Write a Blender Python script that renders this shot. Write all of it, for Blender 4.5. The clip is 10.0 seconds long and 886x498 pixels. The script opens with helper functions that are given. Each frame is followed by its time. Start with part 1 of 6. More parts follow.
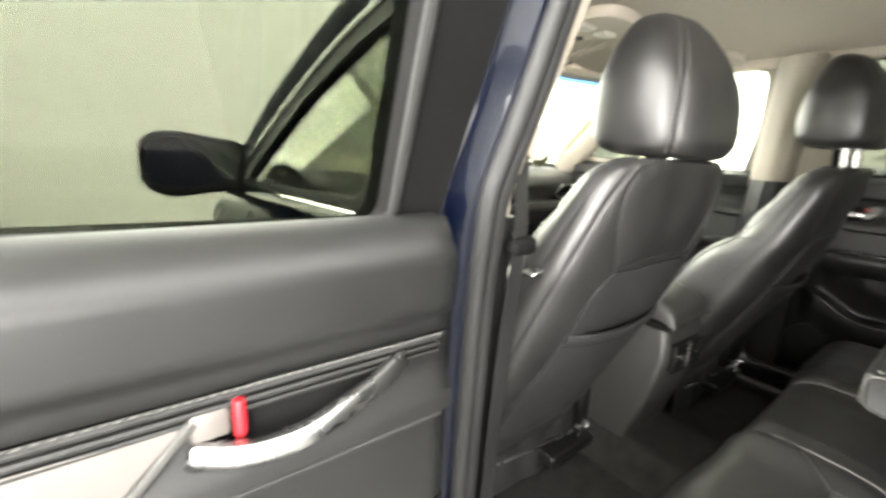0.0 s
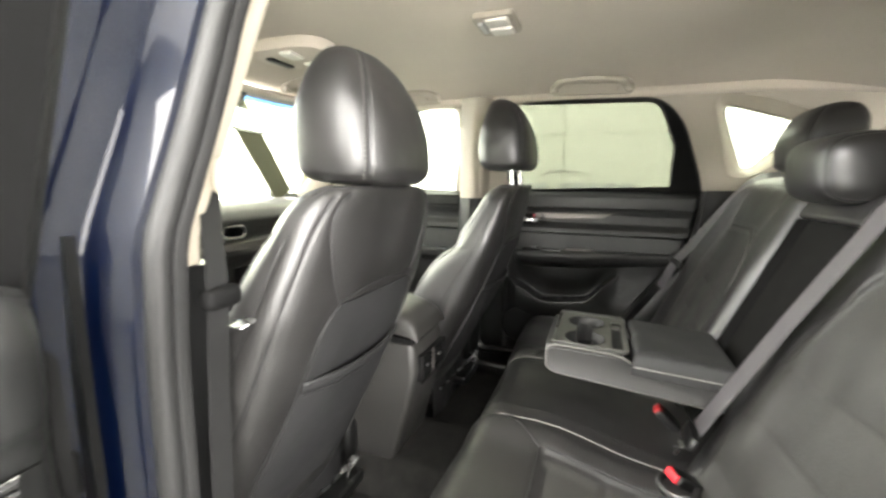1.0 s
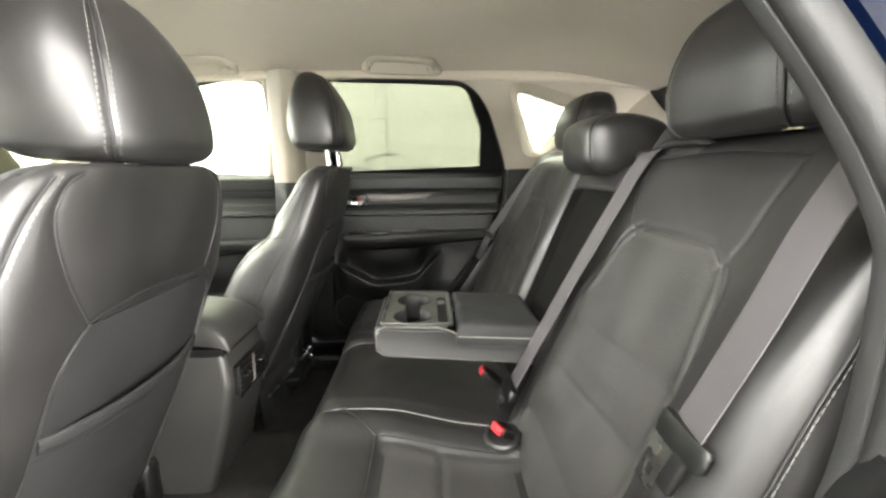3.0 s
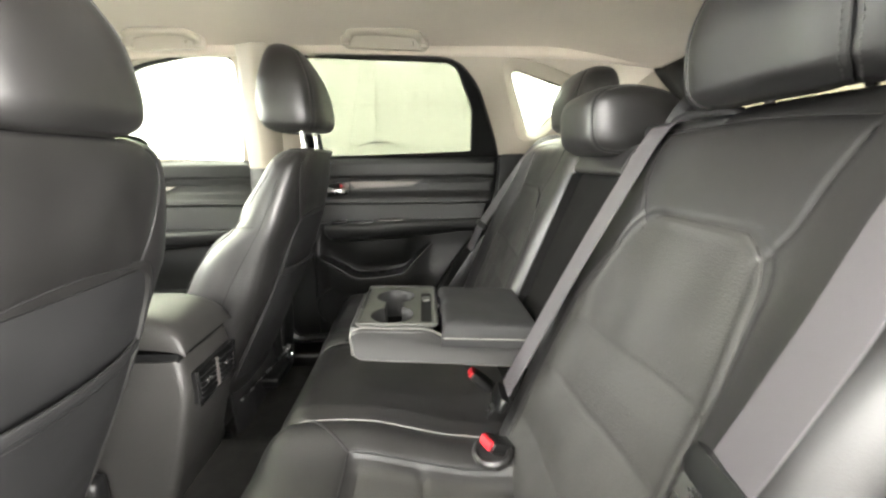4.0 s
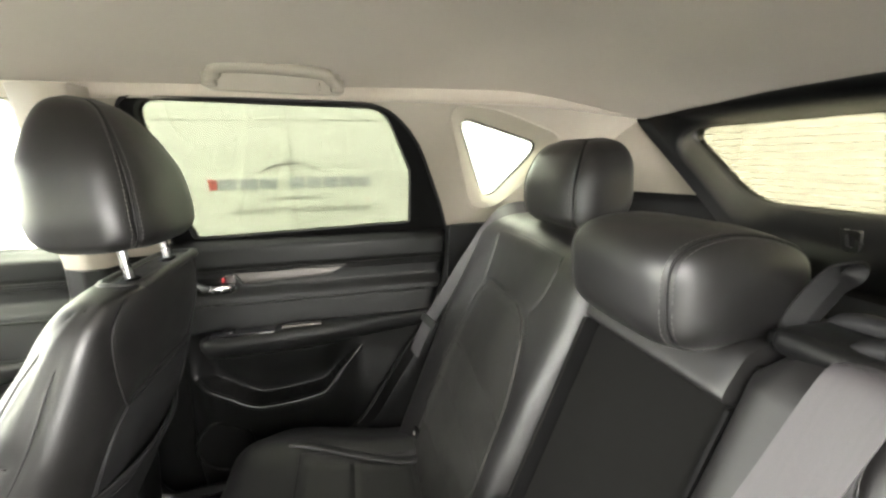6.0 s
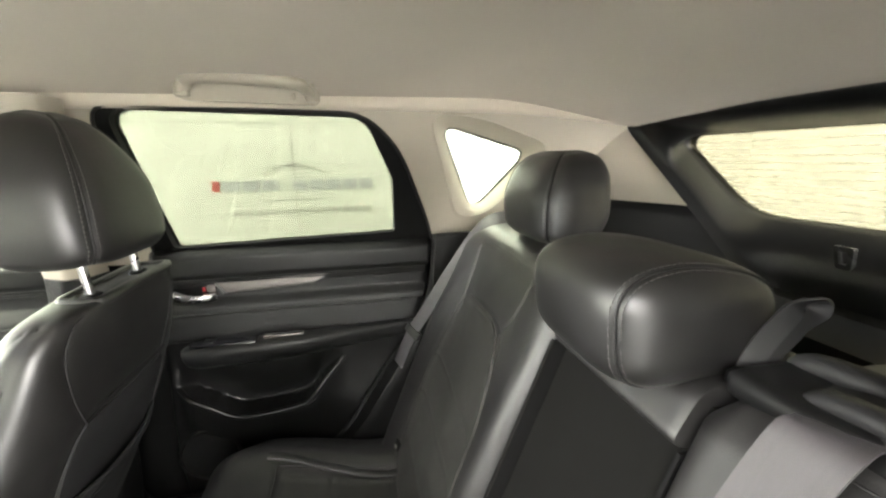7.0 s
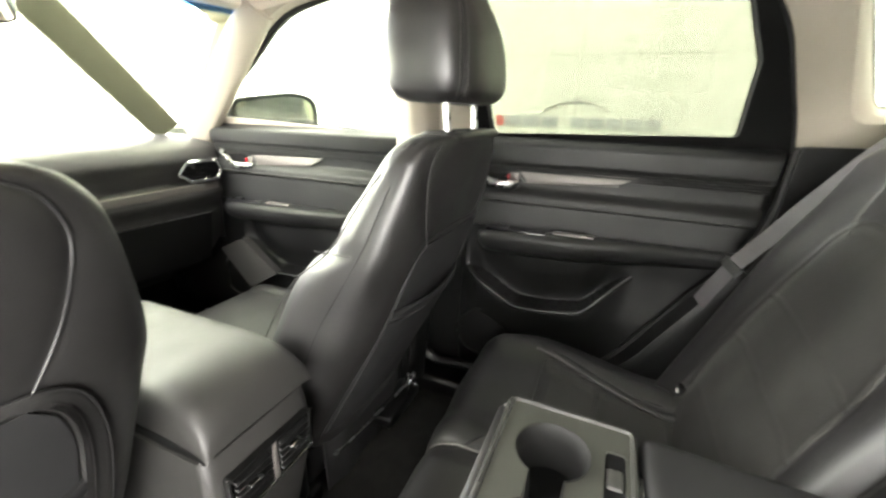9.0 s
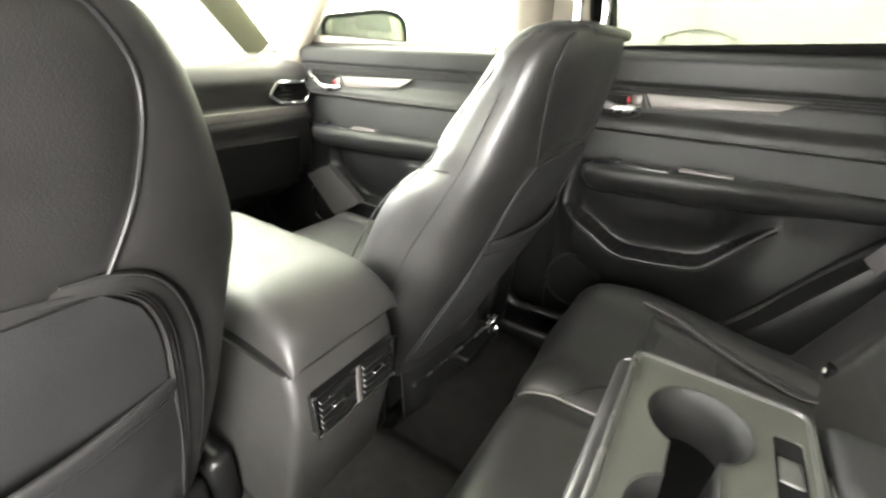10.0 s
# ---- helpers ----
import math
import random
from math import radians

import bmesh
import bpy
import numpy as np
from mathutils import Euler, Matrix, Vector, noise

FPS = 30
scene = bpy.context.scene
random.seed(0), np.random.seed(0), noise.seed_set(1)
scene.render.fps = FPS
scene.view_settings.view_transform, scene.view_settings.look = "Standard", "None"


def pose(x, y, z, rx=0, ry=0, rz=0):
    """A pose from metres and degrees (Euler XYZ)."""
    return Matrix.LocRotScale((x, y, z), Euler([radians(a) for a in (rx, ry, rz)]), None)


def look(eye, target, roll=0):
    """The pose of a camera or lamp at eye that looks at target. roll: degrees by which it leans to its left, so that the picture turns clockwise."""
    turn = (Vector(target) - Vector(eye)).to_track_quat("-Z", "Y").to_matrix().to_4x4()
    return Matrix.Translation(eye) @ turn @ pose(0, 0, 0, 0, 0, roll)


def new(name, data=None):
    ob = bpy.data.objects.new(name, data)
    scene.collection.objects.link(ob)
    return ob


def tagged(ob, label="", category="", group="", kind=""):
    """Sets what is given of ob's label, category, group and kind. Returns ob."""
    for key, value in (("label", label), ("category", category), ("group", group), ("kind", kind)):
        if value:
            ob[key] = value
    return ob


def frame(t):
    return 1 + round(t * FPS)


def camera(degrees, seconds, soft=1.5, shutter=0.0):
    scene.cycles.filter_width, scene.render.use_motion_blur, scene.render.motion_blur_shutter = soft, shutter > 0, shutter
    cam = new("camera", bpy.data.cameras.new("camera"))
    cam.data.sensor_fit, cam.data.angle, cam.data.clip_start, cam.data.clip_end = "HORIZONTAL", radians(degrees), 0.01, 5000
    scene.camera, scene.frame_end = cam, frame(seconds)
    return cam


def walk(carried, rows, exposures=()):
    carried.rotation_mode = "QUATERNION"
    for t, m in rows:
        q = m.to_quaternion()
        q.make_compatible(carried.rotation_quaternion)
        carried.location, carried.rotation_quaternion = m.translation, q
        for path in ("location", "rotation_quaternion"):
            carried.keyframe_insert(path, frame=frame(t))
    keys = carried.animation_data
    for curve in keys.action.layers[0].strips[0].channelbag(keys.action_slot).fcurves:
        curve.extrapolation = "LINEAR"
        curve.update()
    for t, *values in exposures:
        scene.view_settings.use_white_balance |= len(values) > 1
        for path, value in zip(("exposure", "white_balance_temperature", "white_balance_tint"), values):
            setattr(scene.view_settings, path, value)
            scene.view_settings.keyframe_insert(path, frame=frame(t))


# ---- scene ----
cam = camera(94.5, 10.0, soft=2.5, shutter=0.35)
METRES, TILT, LEAN, TURN = 1.25, -13.84, -2.98, -36.47
ROWS = [
    (0.0, 0.0, 0.0, 0.0, 0.0, 0.0, -0.0),
    (0.5, 0.0386, 0.0161, 0.0054, -17.51, 2.06, 5.52),
    (1.0, 0.0728, 0.025, 0.0071, -31.38, 1.16, 9.18),
    (1.5, 0.0967, 0.0274, 0.0047, -42.22, -0.61, 11.42),
    (2.0, 0.1038, 0.0324, 0.0055, -49.07, -2.2, 12.69),
    (2.5, 0.1104, 0.0377, 0.0045, -53.25, -3.64, 13.36),
    (4.0, 0.1937, 0.0706, -0.0167, -55.22, -6.82, 13.6),
    (4.5, 0.3005, 0.159, 0.0271, -55.75, -7.23, 13.67),
    (5.0, 0.385, 0.2245, 0.0904, -57.81, -7.84, 14.01),
    (5.5, 0.4535, 0.2474, 0.1481, -62.1, -8.85, 14.35),
    (6.0, 0.4999, 0.2307, 0.1775, -65.78, -9.73, 14.79),
    (7.5, 0.5471, 0.18, 0.181, -60.95, -8.73, 14.27),
    (8.0, 0.5326, 0.1989, 0.16, -50.03, -6.93, 12.49),
    (8.5, 0.5122, 0.2658, 0.1084, -39.18, -6.65, 10.05),
    (9.0, 0.4876, 0.3171, 0.0815, -29.65, -7.96, 7.75),
    (9.5, 0.4912, 0.351, 0.0506, -23.14, -10.57, 6.32),
    (10.0, 0.478, 0.3959, 0.0432, -19.1, -13.8, 5.43),
]
walk(cam, [(t, pose(-1.091, 0, 1.18, TILT, LEAN, TURN) @ pose(METRES * x, METRES * y, METRES * z, 90 + pitch, roll, yaw)) for t, x, y, z, yaw, pitch, roll in ROWS],
     [(0.0, -0.28), (0.5, -0.14), (1.0, 0.0), (1.5, 0.02), (2.5, 0.02), (4.0, 0.34), (4.5, 0.36), (6.0, 0.24), (8.0, 0.27), (9.0, 0.46), (10.0, 0.98)])

# ---- world and lights: a closed photo booth with a ceiling light bank ----
world = bpy.data.worlds.new("world")
scene.world = world
world.use_nodes = True
world.node_tree.nodes["Background"].inputs["Color"].default_value = (1.0, 0.99, 0.95, 1)
world.node_tree.nodes["Background"].inputs["Strength"].default_value = 0.05


def area_lamp(name, eye, target, sx, sy, watts, colour):
    data = bpy.data.lights.new(name, "AREA")
    data.shape, data.size, data.size_y, data.energy, data.color = "RECTANGLE", sx, sy, watts, colour
    ob = new(name, data)
    ob.matrix_world = look(eye, target)
    return ob


WARM = (1.0, 0.985, 0.935)
area_lamp("booth_ceiling_light", (-0.3, 1.8, 3.55), (-0.3, 1.8, 0), 5.6, 7.8, 1900, WARM)
# added fill ahead of the windscreen, unseen source: brightens belts and forward-facing leather
area_lamp("front_fill_light", (0.5, 5.6, 2.1), (-0.1, 0.2, 1.1), 5.4, 2.6, 2500, WARM)
area_lamp("booth_left_light", (-3.3, 1.5, 2.75), (-0.3, -0.4, 1.1), 2.8, 1.2, 950, (1.0, 0.97, 0.93))
# added fill, no such lamp in the booth: lifts seat backs and console
area_lamp("side_fill_light", (-3.45, -1.5, 1.45), (-0.3, 0.2, 0.95), 4.6, 2.4, 1700, (1.0, 0.965, 0.93))

# ---- materials ----


def material(name, base, rough=0.5, metal=0.0, grain=0.0, size=300.0, vary=0.12, blotch=6.0, coat=0.0, voronoi=False, sheen=0.0, spec=0.5, wavy=0.25):
    """Principled surface with a fine bump of the given grain and a two-scale change of colour and roughness."""
    m = bpy.data.materials.new(name)
    m.use_nodes = True
    n, l = m.node_tree.nodes, m.node_tree.links
    b = n["Principled BSDF"]
    b.inputs["Metallic"].default_value = metal
    b.inputs["Coat Weight"].default_value = coat
    b.inputs["Coat Roughness"].default_value = 0.04
    b.inputs["Sheen Weight"].default_value = sheen
    b.inputs["Specular IOR Level"].default_value = spec
    tc = n.new("ShaderNodeTexCoord")
    big = n.new("ShaderNodeTexNoise")
    big.inputs["Scale"].default_value, big.inputs["Detail"].default_value = blotch, 5
    fine = n.new("ShaderNodeTexNoise")
    fine.inputs["Scale"].default_value, fine.inputs["Detail"].default_value = size * 0.35, 3
    l.new(tc.outputs["Object"], big.inputs["Vector"])
    l.new(tc.outputs["Object"], fine.inputs["Vector"])
    both = n.new("ShaderNodeMix")
    both.data_type = "FLOAT"
    both.inputs[0].default_value = 0.4
    l.new(big.outputs["Fac"], both.inputs[2])
    l.new(fine.outputs["Fac"], both.inputs[3])
    ramp = n.new("ShaderNodeValToRGB")
    lo, hi = 1 - vary, 1 + vary
    ramp.color_ramp.elements[0].position, ramp.color_ramp.elements[1].position = 0.3, 0.7
    ramp.color_ramp.elements[0].color = (*[c * lo for c in base], 1)
    ramp.color_ramp.elements[1].color = (*[min(1, c * hi) for c in base], 1)
    l.new(both.outputs[0], ramp.inputs["Fac"])
    l.new(ramp.outputs["Color"], b.inputs["Base Color"])
    mr = n.new("ShaderNodeMapRange")
    mr.inputs["From Min"].default_value, mr.inputs["From Max"].default_value = 0.3, 0.7
    mr.inputs["To Min"].default_value, mr.inputs["To Max"].default_value = rough * 0.84, min(1, rough * 1.16)
    l.new(big.outputs["Fac"], mr.inputs["Value"])
    l.new(mr.outputs["Result"], b.inputs["Roughness"])
    if grain > 0:
        if voronoi:
            tex = n.new("ShaderNodeTexVoronoi")
            tex.feature = "SMOOTH_F1"
            tex.inputs["Scale"].default_value = size
            out = tex.outputs["Distance"]
        else:
            tex = n.new("ShaderNodeTexNoise")
            tex.inputs["Scale"].default_value, tex.inputs["Detail"].default_value = size, 4
            out = tex.outputs["Fac"]
        l.new(tc.outputs["Object"], tex.inputs["Vector"])
        bump = n.new("ShaderNodeBump")
        bump.inputs["Strength"].default_value, bump.inputs["Distance"].default_value = grain, 0.001
        l.new(out, bump.inputs["Height"])
        wide = n.new("ShaderNodeBump")
        wide.inputs["Strength"].default_value, wide.inputs["Distance"].default_value = wavy, 0.004
        l.new(big.outputs["Fac"], wide.inputs["Height"])
        l.new(wide.outputs["Normal"], bump.inputs["Normal"])
        l.new(bump.outputs["Normal"], b.inputs["Normal"])
    return m


def glass(name, tint, gloss=0.02):
    """Thin pane: tinted straight-through light and a mirror share by Fresnel."""
    m = bpy.data.materials.new(name)
    m.use_nodes = True
    n, l = m.node_tree.nodes, m.node_tree.links
    n.remove(n["Principled BSDF"])
    out = n["Material Output"]
    tr, gl, mix, lw, pw, sc = (n.new("ShaderNode" + k) for k in ("BsdfTransparent", "BsdfGlossy", "MixShader", "LayerWeight", "Math", "Math"))
    tr.inputs["Color"].default_value = (*tint, 1)
    gl.inputs["Roughness"].default_value = 0.02
    pw.operation, sc.operation = "POWER", "MULTIPLY_ADD"
    pw.inputs[1].default_value = 4.0
    sc.inputs[1].default_value, sc.inputs[2].default_value = 0.6, gloss
    l.new(lw.outputs["Facing"], pw.inputs[0])
    l.new(pw.outputs[0], sc.inputs[0])
    l.new(sc.outputs[0], mix.inputs["Fac"])
    l.new(tr.outputs["BSDF"], mix.inputs[1])
    l.new(gl.outputs["BSDF"], mix.inputs[2])
    l.new(mix.outputs["Shader"], out.inputs["Surface"])
    return m


LEATHER = material("black_leather", (0.0085, 0.0081, 0.0078), 0.45, grain=0.16, size=1100, voronoi=True, blotch=9, vary=0.25, spec=0.70)
INSERT = material("perforated_leather", (0.024, 0.0235, 0.0213), 0.48, grain=0.35, size=520, voronoi=True, blotch=14, vary=0.15, spec=0.5)
PIPING = material("seam_piping", (0.012, 0.012, 0.012), 0.55, grain=0.1, size=600, spec=0.35)
PALE = material("pale_seam_piping", (0.11, 0.108, 0.10), 0.5)
STITCH = material("grey_stitching", (0.075, 0.074, 0.070), 0.6)
PLASTIC = material("black_grained_plastic", (0.0045, 0.0046, 0.0046), 0.33, grain=0.22, size=1300, blotch=7, spec=0.36, wavy=0.06)
SOFT = material("soft_touch_panel", (0.0078, 0.0080, 0.0079), 0.44, grain=0.16, size=1100, blotch=6, spec=0.36, wavy=0.06)
DASHPAD = material("soft_grey_dash_pad", (0.034, 0.033, 0.0315), 0.5, grain=0.3, size=1000, blotch=6, spec=0.35, wavy=0.06)
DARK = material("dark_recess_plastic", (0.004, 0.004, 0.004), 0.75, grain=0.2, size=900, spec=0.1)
GLOSSY = material("gloss_black_plastic", (0.01, 0.01, 0.011), 0.15, blotch=20)
CARPET = material("black_carpet", (0.018, 0.0175, 0.0165), 0.95, grain=1.0, size=1400, vary=0.5, blotch=30, spec=0.02)
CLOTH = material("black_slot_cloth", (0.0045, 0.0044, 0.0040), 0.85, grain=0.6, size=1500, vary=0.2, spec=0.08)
HEADLINER = material("grey_beige_headliner", (0.50, 0.452, 0.378), 0.9, grain=0.35, size=1600, vary=0.05, blotch=8, sheen=0.1, spec=0.2)
TRIM = material("beige_pillar_trim", (0.34, 0.308, 0.252), 0.6, grain=0.3, size=1200, vary=0.05)
CHROME = material("bright_chrome", (0.75, 0.76, 0.77), 0.1, metal=1.0, vary=0.04)
SATIN = material("satin_silver_trim", (0.115, 0.105, 0.098), 0.40, metal=0.4, vary=0.06, blotch=30)
STEEL = material("steel_tongue", (0.42, 0.42, 0.42), 0.27, metal=1.0, vary=0.08, blotch=40)
POCKET = material("black_pocket_leather", (0.011, 0.011, 0.0112), 0.6, grain=0.3, size=900, vary=0.2, spec=0.3)
BEAM = material("grey_brown_beam", (0.20, 0.19, 0.16), 0.6, vary=0.1, spec=0.2)
RED = material("red_plastic", (0.32, 0.006, 0.012), 0.4, vary=0.05)
RUBBER = material("black_rubber_seal", (0.014, 0.014, 0.014), 0.55, grain=0.3, size=700, spec=0.25)
BLUE = material("dark_blue_metallic_paint", (0.0003, 0.0012, 0.0056), 0.30, coat=0.24, vary=0.1, blotch=3, size=3000, spec=0.03, wavy=0.0)
BELT = material("grey_black_belt_webbing", (0.043, 0.0395, 0.0425), 0.40, grain=0.6, size=1800, vary=0.20, spec=0.9, blotch=60, wavy=0.0)
# the threads of the webbing run along the belts: stretch the coarse noise lengthwise
thread = BELT.node_tree.nodes.new("ShaderNodeMapping")
thread.inputs["Scale"].default_value = (7.0, 0.10, 0.10)
for link in list(BELT.node_tree.links):
    if link.from_node.bl_idname == "ShaderNodeTexCoord" and link.to_node.bl_idname == "ShaderNodeTexNoise" and link.to_node.inputs["Scale"].default_value == 60:
        BELT.node_tree.links.new(link.from_socket, thread.inputs["Vector"])
        BELT.node_tree.links.new(thread.outputs["Vector"], link.to_socket)
WALL = material("white_booth_panel", (0.80, 0.80, 0.785), 0.6, vary=0.02, blotch=1.0, grain=0.05, size=40)
JOINT = material("grey_panel_joint", (0.55, 0.55, 0.51), 0.7)
FLOOR = material("pale_epoxy_floor", (0.24, 0.24, 0.23), 0.35, vary=0.06, blotch=2.0, grain=0.05, size=90)
INK = material("navy_sign_ink", (0.47, 0.48, 0.53), 0.6)
REDINK = material("red_sign_ink", (0.6, 0.14, 0.13), 0.6)
GREY = material("grey_bar_paint", (0.40, 0.40, 0.38), 0.6)
MIRROR = material("mirror_silver", (0.85, 0.87, 0.87), 0.02, metal=1.0, vary=0.0)
WIRE = material("brown_heating_wire", (0.72, 0.68, 0.58), 0.6)
WELL = material("dark_grey_well_plastic", (0.009, 0.009, 0.0087), 0.6, spec=0.22, grain=0.1, size=1200, wavy=0.05)
TRAY = material("olive_grey_tray_plastic", (0.030, 0.031, 0.026), 0.42, grain=0.2, size=1200, wavy=0.05)
LID = material("black_lid_leather", (0.0175, 0.0168, 0.0156), 0.5, grain=0.16, size=1100, voronoi=True, blotch=9, vary=0.2, spec=0.55)
RIM = material("grey_satin_plastic", (0.03, 0.03, 0.028), 0.3)
LENS = material("milky_lamp_lens", (0.6, 0.58, 0.52), 0.35)
PRIVACY = glass("privacy_glass", (0.248, 0.259, 0.221))
CLEAR = glass("clear_glass", (0.74, 0.77, 0.695))
SHADE = glass("blue_shade_band", (0.30, 0.48, 0.80))
SCREEN = glass("windscreen_glass", (0.61, 0.635, 0.555))
REARGLASS = glass("rear_window_glass", (0.325, 0.318, 0.265))

# ---- geometry helpers: every shape is (points, faces) ----


def part(name, geo, mat, parent=None, label="", angle=40.0, kind="", category="", group=""):
    verts, faces = geo
    me = bpy.data.meshes.new(name)
    me.from_pydata([tuple(v) for v in verts], [], faces)
    bm = bmesh.new()
    bm.from_mesh(me)
    bmesh.ops.remove_doubles(bm, verts=bm.verts, dist=1e-5)
    bmesh.ops.recalc_face_normals(bm, faces=bm.faces)
    bm.to_mesh(me)
    bm.free()
    me.shade_smooth()
    me.set_sharp_from_angle(angle=radians(angle))
    me.materials.append(mat)
    ob = new(name, me)
    if parent is not None:
        ob.parent = parent
    return tagged(ob, label, category, group, kind)


def empty(name, label, category, at=(0, 0, 0), group="", kind=""):
    ob = new(name)
    ob.empty_display_size = 0.05
    return tagged(ob, label, category, group, kind)


def join(*geos):
    verts, faces = [], []
    for v, f in geos:
        k = len(verts)
        verts += list(v)
        faces += [tuple(i + k for i in face) for face in f]
    return verts, faces


def moved(geo, m):
    return [m @ Vector(v) for v in geo[0]], geo[1]


def tab(x, rows):
    """Smooth interpolation in a short table of (x, y)."""
    if x <= rows[0][0]:
        return rows[0][1]
    for (x0, y0), (x1, y1), i in zip(rows, rows[1:], range(99)):
        if x <= x1:
            def slope(k):
                if k <= 0 or k >= len(rows) - 1:
                    a, b = (0, 1) if k <= 0 else (-2, -1)
                    return (rows[b][1] - rows[a][1]) / (rows[b][0] - rows[a][0])
                s0 = (rows[k][1] - rows[k - 1][1]) / (rows[k][0] - rows[k - 1][0])
                s1 = (rows[k + 1][1] - rows[k][1]) / (rows[k + 1][0] - rows[k][0])
                return 0 if s0 * s1 <= 0 else 2 * s0 * s1 / (s0 + s1)
            h = x1 - x0
            t = (x - x0) / h
            return (y0 * (1 + 2 * t) * (1 - t) ** 2 + slope(i) * h * t * (1 - t) ** 2
                    + y1 * t * t * (3 - 2 * t) + slope(i + 1) * h * t * t * (t - 1))
    return rows[-1][1]


def step(a, b, x):
    t = min(1, max(0, (x - a) / (b - a)))
    return t * t * (3 - 2 * t)


def bell(x, w):
    return math.exp(-(x / w) ** 2)


def grid(f, nu, nv, u0=0.0, u1=1.0, v0=0.0, v1=1.0):
    verts = [Vector(f(u0 + (u1 - u0) * i / nu, v0 + (v1 - v0) * j / nv)) for j in range(nv + 1) for i in range(nu + 1)]
    faces = [(j * (nu + 1) + i, j * (nu + 1) + i + 1, (j + 1) * (nu + 1) + i + 1, (j + 1) * (nu + 1) + i) for j in range(nv) for i in range(nu)]
    return verts, faces


def slab(f, nu, nv, off, **k):
    """A sheet f(u, v) closed to a body by its copy at the offset off."""
    v, q = grid(f, nu, nv, **k)
    off = Vector(off)
    n = len(v)
    faces = list(q) + [tuple(i + n for i in reversed(face)) for face in q]
    rim = list(range(nu + 1)) + [(j + 1) * (nu + 1) + nu for j in range(nv)]
    rim += [nv * (nu + 1) + i for i in range(nu - 1, -1, -1)] + [j * (nu + 1) for j in range(nv - 1, 0, -1)]
    faces += [(a, b, b + n, a + n) for a, b in zip(rim, rim[1:] + rim[:1])]
    return v + [p + off for p in v], faces


def loft(loops, caps=True, closed=True):
    n = len(loops[0])
    verts = [Vector(p) for loop in loops for p in loop]
    faces = []
    for k in range(len(loops) - 1):
        for i in range(n if closed else n - 1):
            j = (i + 1) % n
            faces.append((k * n + i, k * n + j, (k + 1) * n + j, (k + 1) * n + i))
    if caps == "flat":
        faces += [tuple(range(n)), tuple(range((len(loops) - 1) * n, len(loops) * n))]
    elif caps:
        for k in (0, len(loops) - 1):
            c = sum((Vector(p) for p in loops[k]), Vector()) / n
            verts.append(c)
            faces += [(k * n + i, k * n + (i + 1) % n, len(verts) - 1) for i in range(n)]
    return verts, faces


def ring(n, a, b, e=2.5):
    """Superellipse loop with half axes a, b."""
    out = []
    for i in range(n):
        t = 2 * math.pi * i / n
        c, s = math.cos(t), math.sin(t)
        out.append((a * math.copysign(abs(c) ** (2 / e), c), b * math.copysign(abs(s) ** (2 / e), s)))
    return out


def rbox(x0, x1, y0, y1, z0, z1, r=0.01, seg=3):
    bm = bmesh.new()
    bmesh.ops.create_cube(bm, size=1)
    for v in bm.verts:
        v.co = Vector(((x0 + x1) / 2 + v.co.x * (x1 - x0), (y0 + y1) / 2 + v.co.y * (y1 - y0), (z0 + z1) / 2 + v.co.z * (z1 - z0)))
    if r > 0:
        bmesh.ops.bevel(bm, geom=bm.edges[:], offset=min(r, 0.49 * min(x1 - x0, y1 - y0, z1 - z0)), segments=seg, profile=0.5, affect="EDGES")
    geo = [v.co.copy() for v in bm.verts], [tuple(v.index for v in f.verts) for f in bm.faces]
    bm.free()
    return geo


def smooth(points, n=8, closed=False):
    """Catmull-Rom curve through the points."""
    p = [Vector(q) for q in points]
    out = []
    m = len(p)
    for i in range(m if closed else m - 1):
        a, b, c, d = (p[(i + k) % m] if closed else p[min(m - 1, max(0, i + k))] for k in (-1, 0, 1, 2))
        for j in range(n):
            t = j / n
            out.append(0.5 * (2 * b + (c - a) * t + (2 * a - 5 * b + 4 * c - d) * t * t + (3 * b - a - 3 * c + d) * t ** 3))
    return out if closed else out + [p[-1]]


def sweep(points, profile, up=(0, 0, 1), closed=False, caps=True):
    """Carries a closed 2D profile (across, along up) down a path."""
    p = [Vector(q) for q in points]
    ups = up if isinstance(up, list) else [Vector(up)] * len(p)
    loops = []
    for i, q in enumerate(p):
        a, b = p[i - 1] if (i or closed) else p[0], p[(i + 1) % len(p)] if (i < len(p) - 1 or closed) else p[-1]
        t = (b - a).normalized()
        side = t.cross(ups[i])
        side = side.normalized() if side.length > 1e-6 else t.orthogonal().normalized()
        top = side.cross(t)
        loops.append([q + side * c + top * d for c, d in profile])
    if closed:
        n = len(profile)
        m = len(loops)
        verts = [v for loop in loops for v in loop]
        faces = [(k * n + i, k * n + (i + 1) % n, ((k + 1) % m) * n + (i + 1) % n, ((k + 1) % m) * n + i) for k in range(m) for i in range(n)]
        return verts, faces
    return loft(loops, caps)


def tube(points, r, n=8, closed=False, up=(0.31, 0.2, 0.93)):
    return sweep(points, ring(n, r, r, 2), up, closed)


def ribbon(points, width, thick, up=(0, 0, 1)):
    return sweep(points, [(-width / 2, -thick / 2), (width / 2, -thick / 2), (width / 2, thick / 2), (-width / 2, thick / 2)], up)


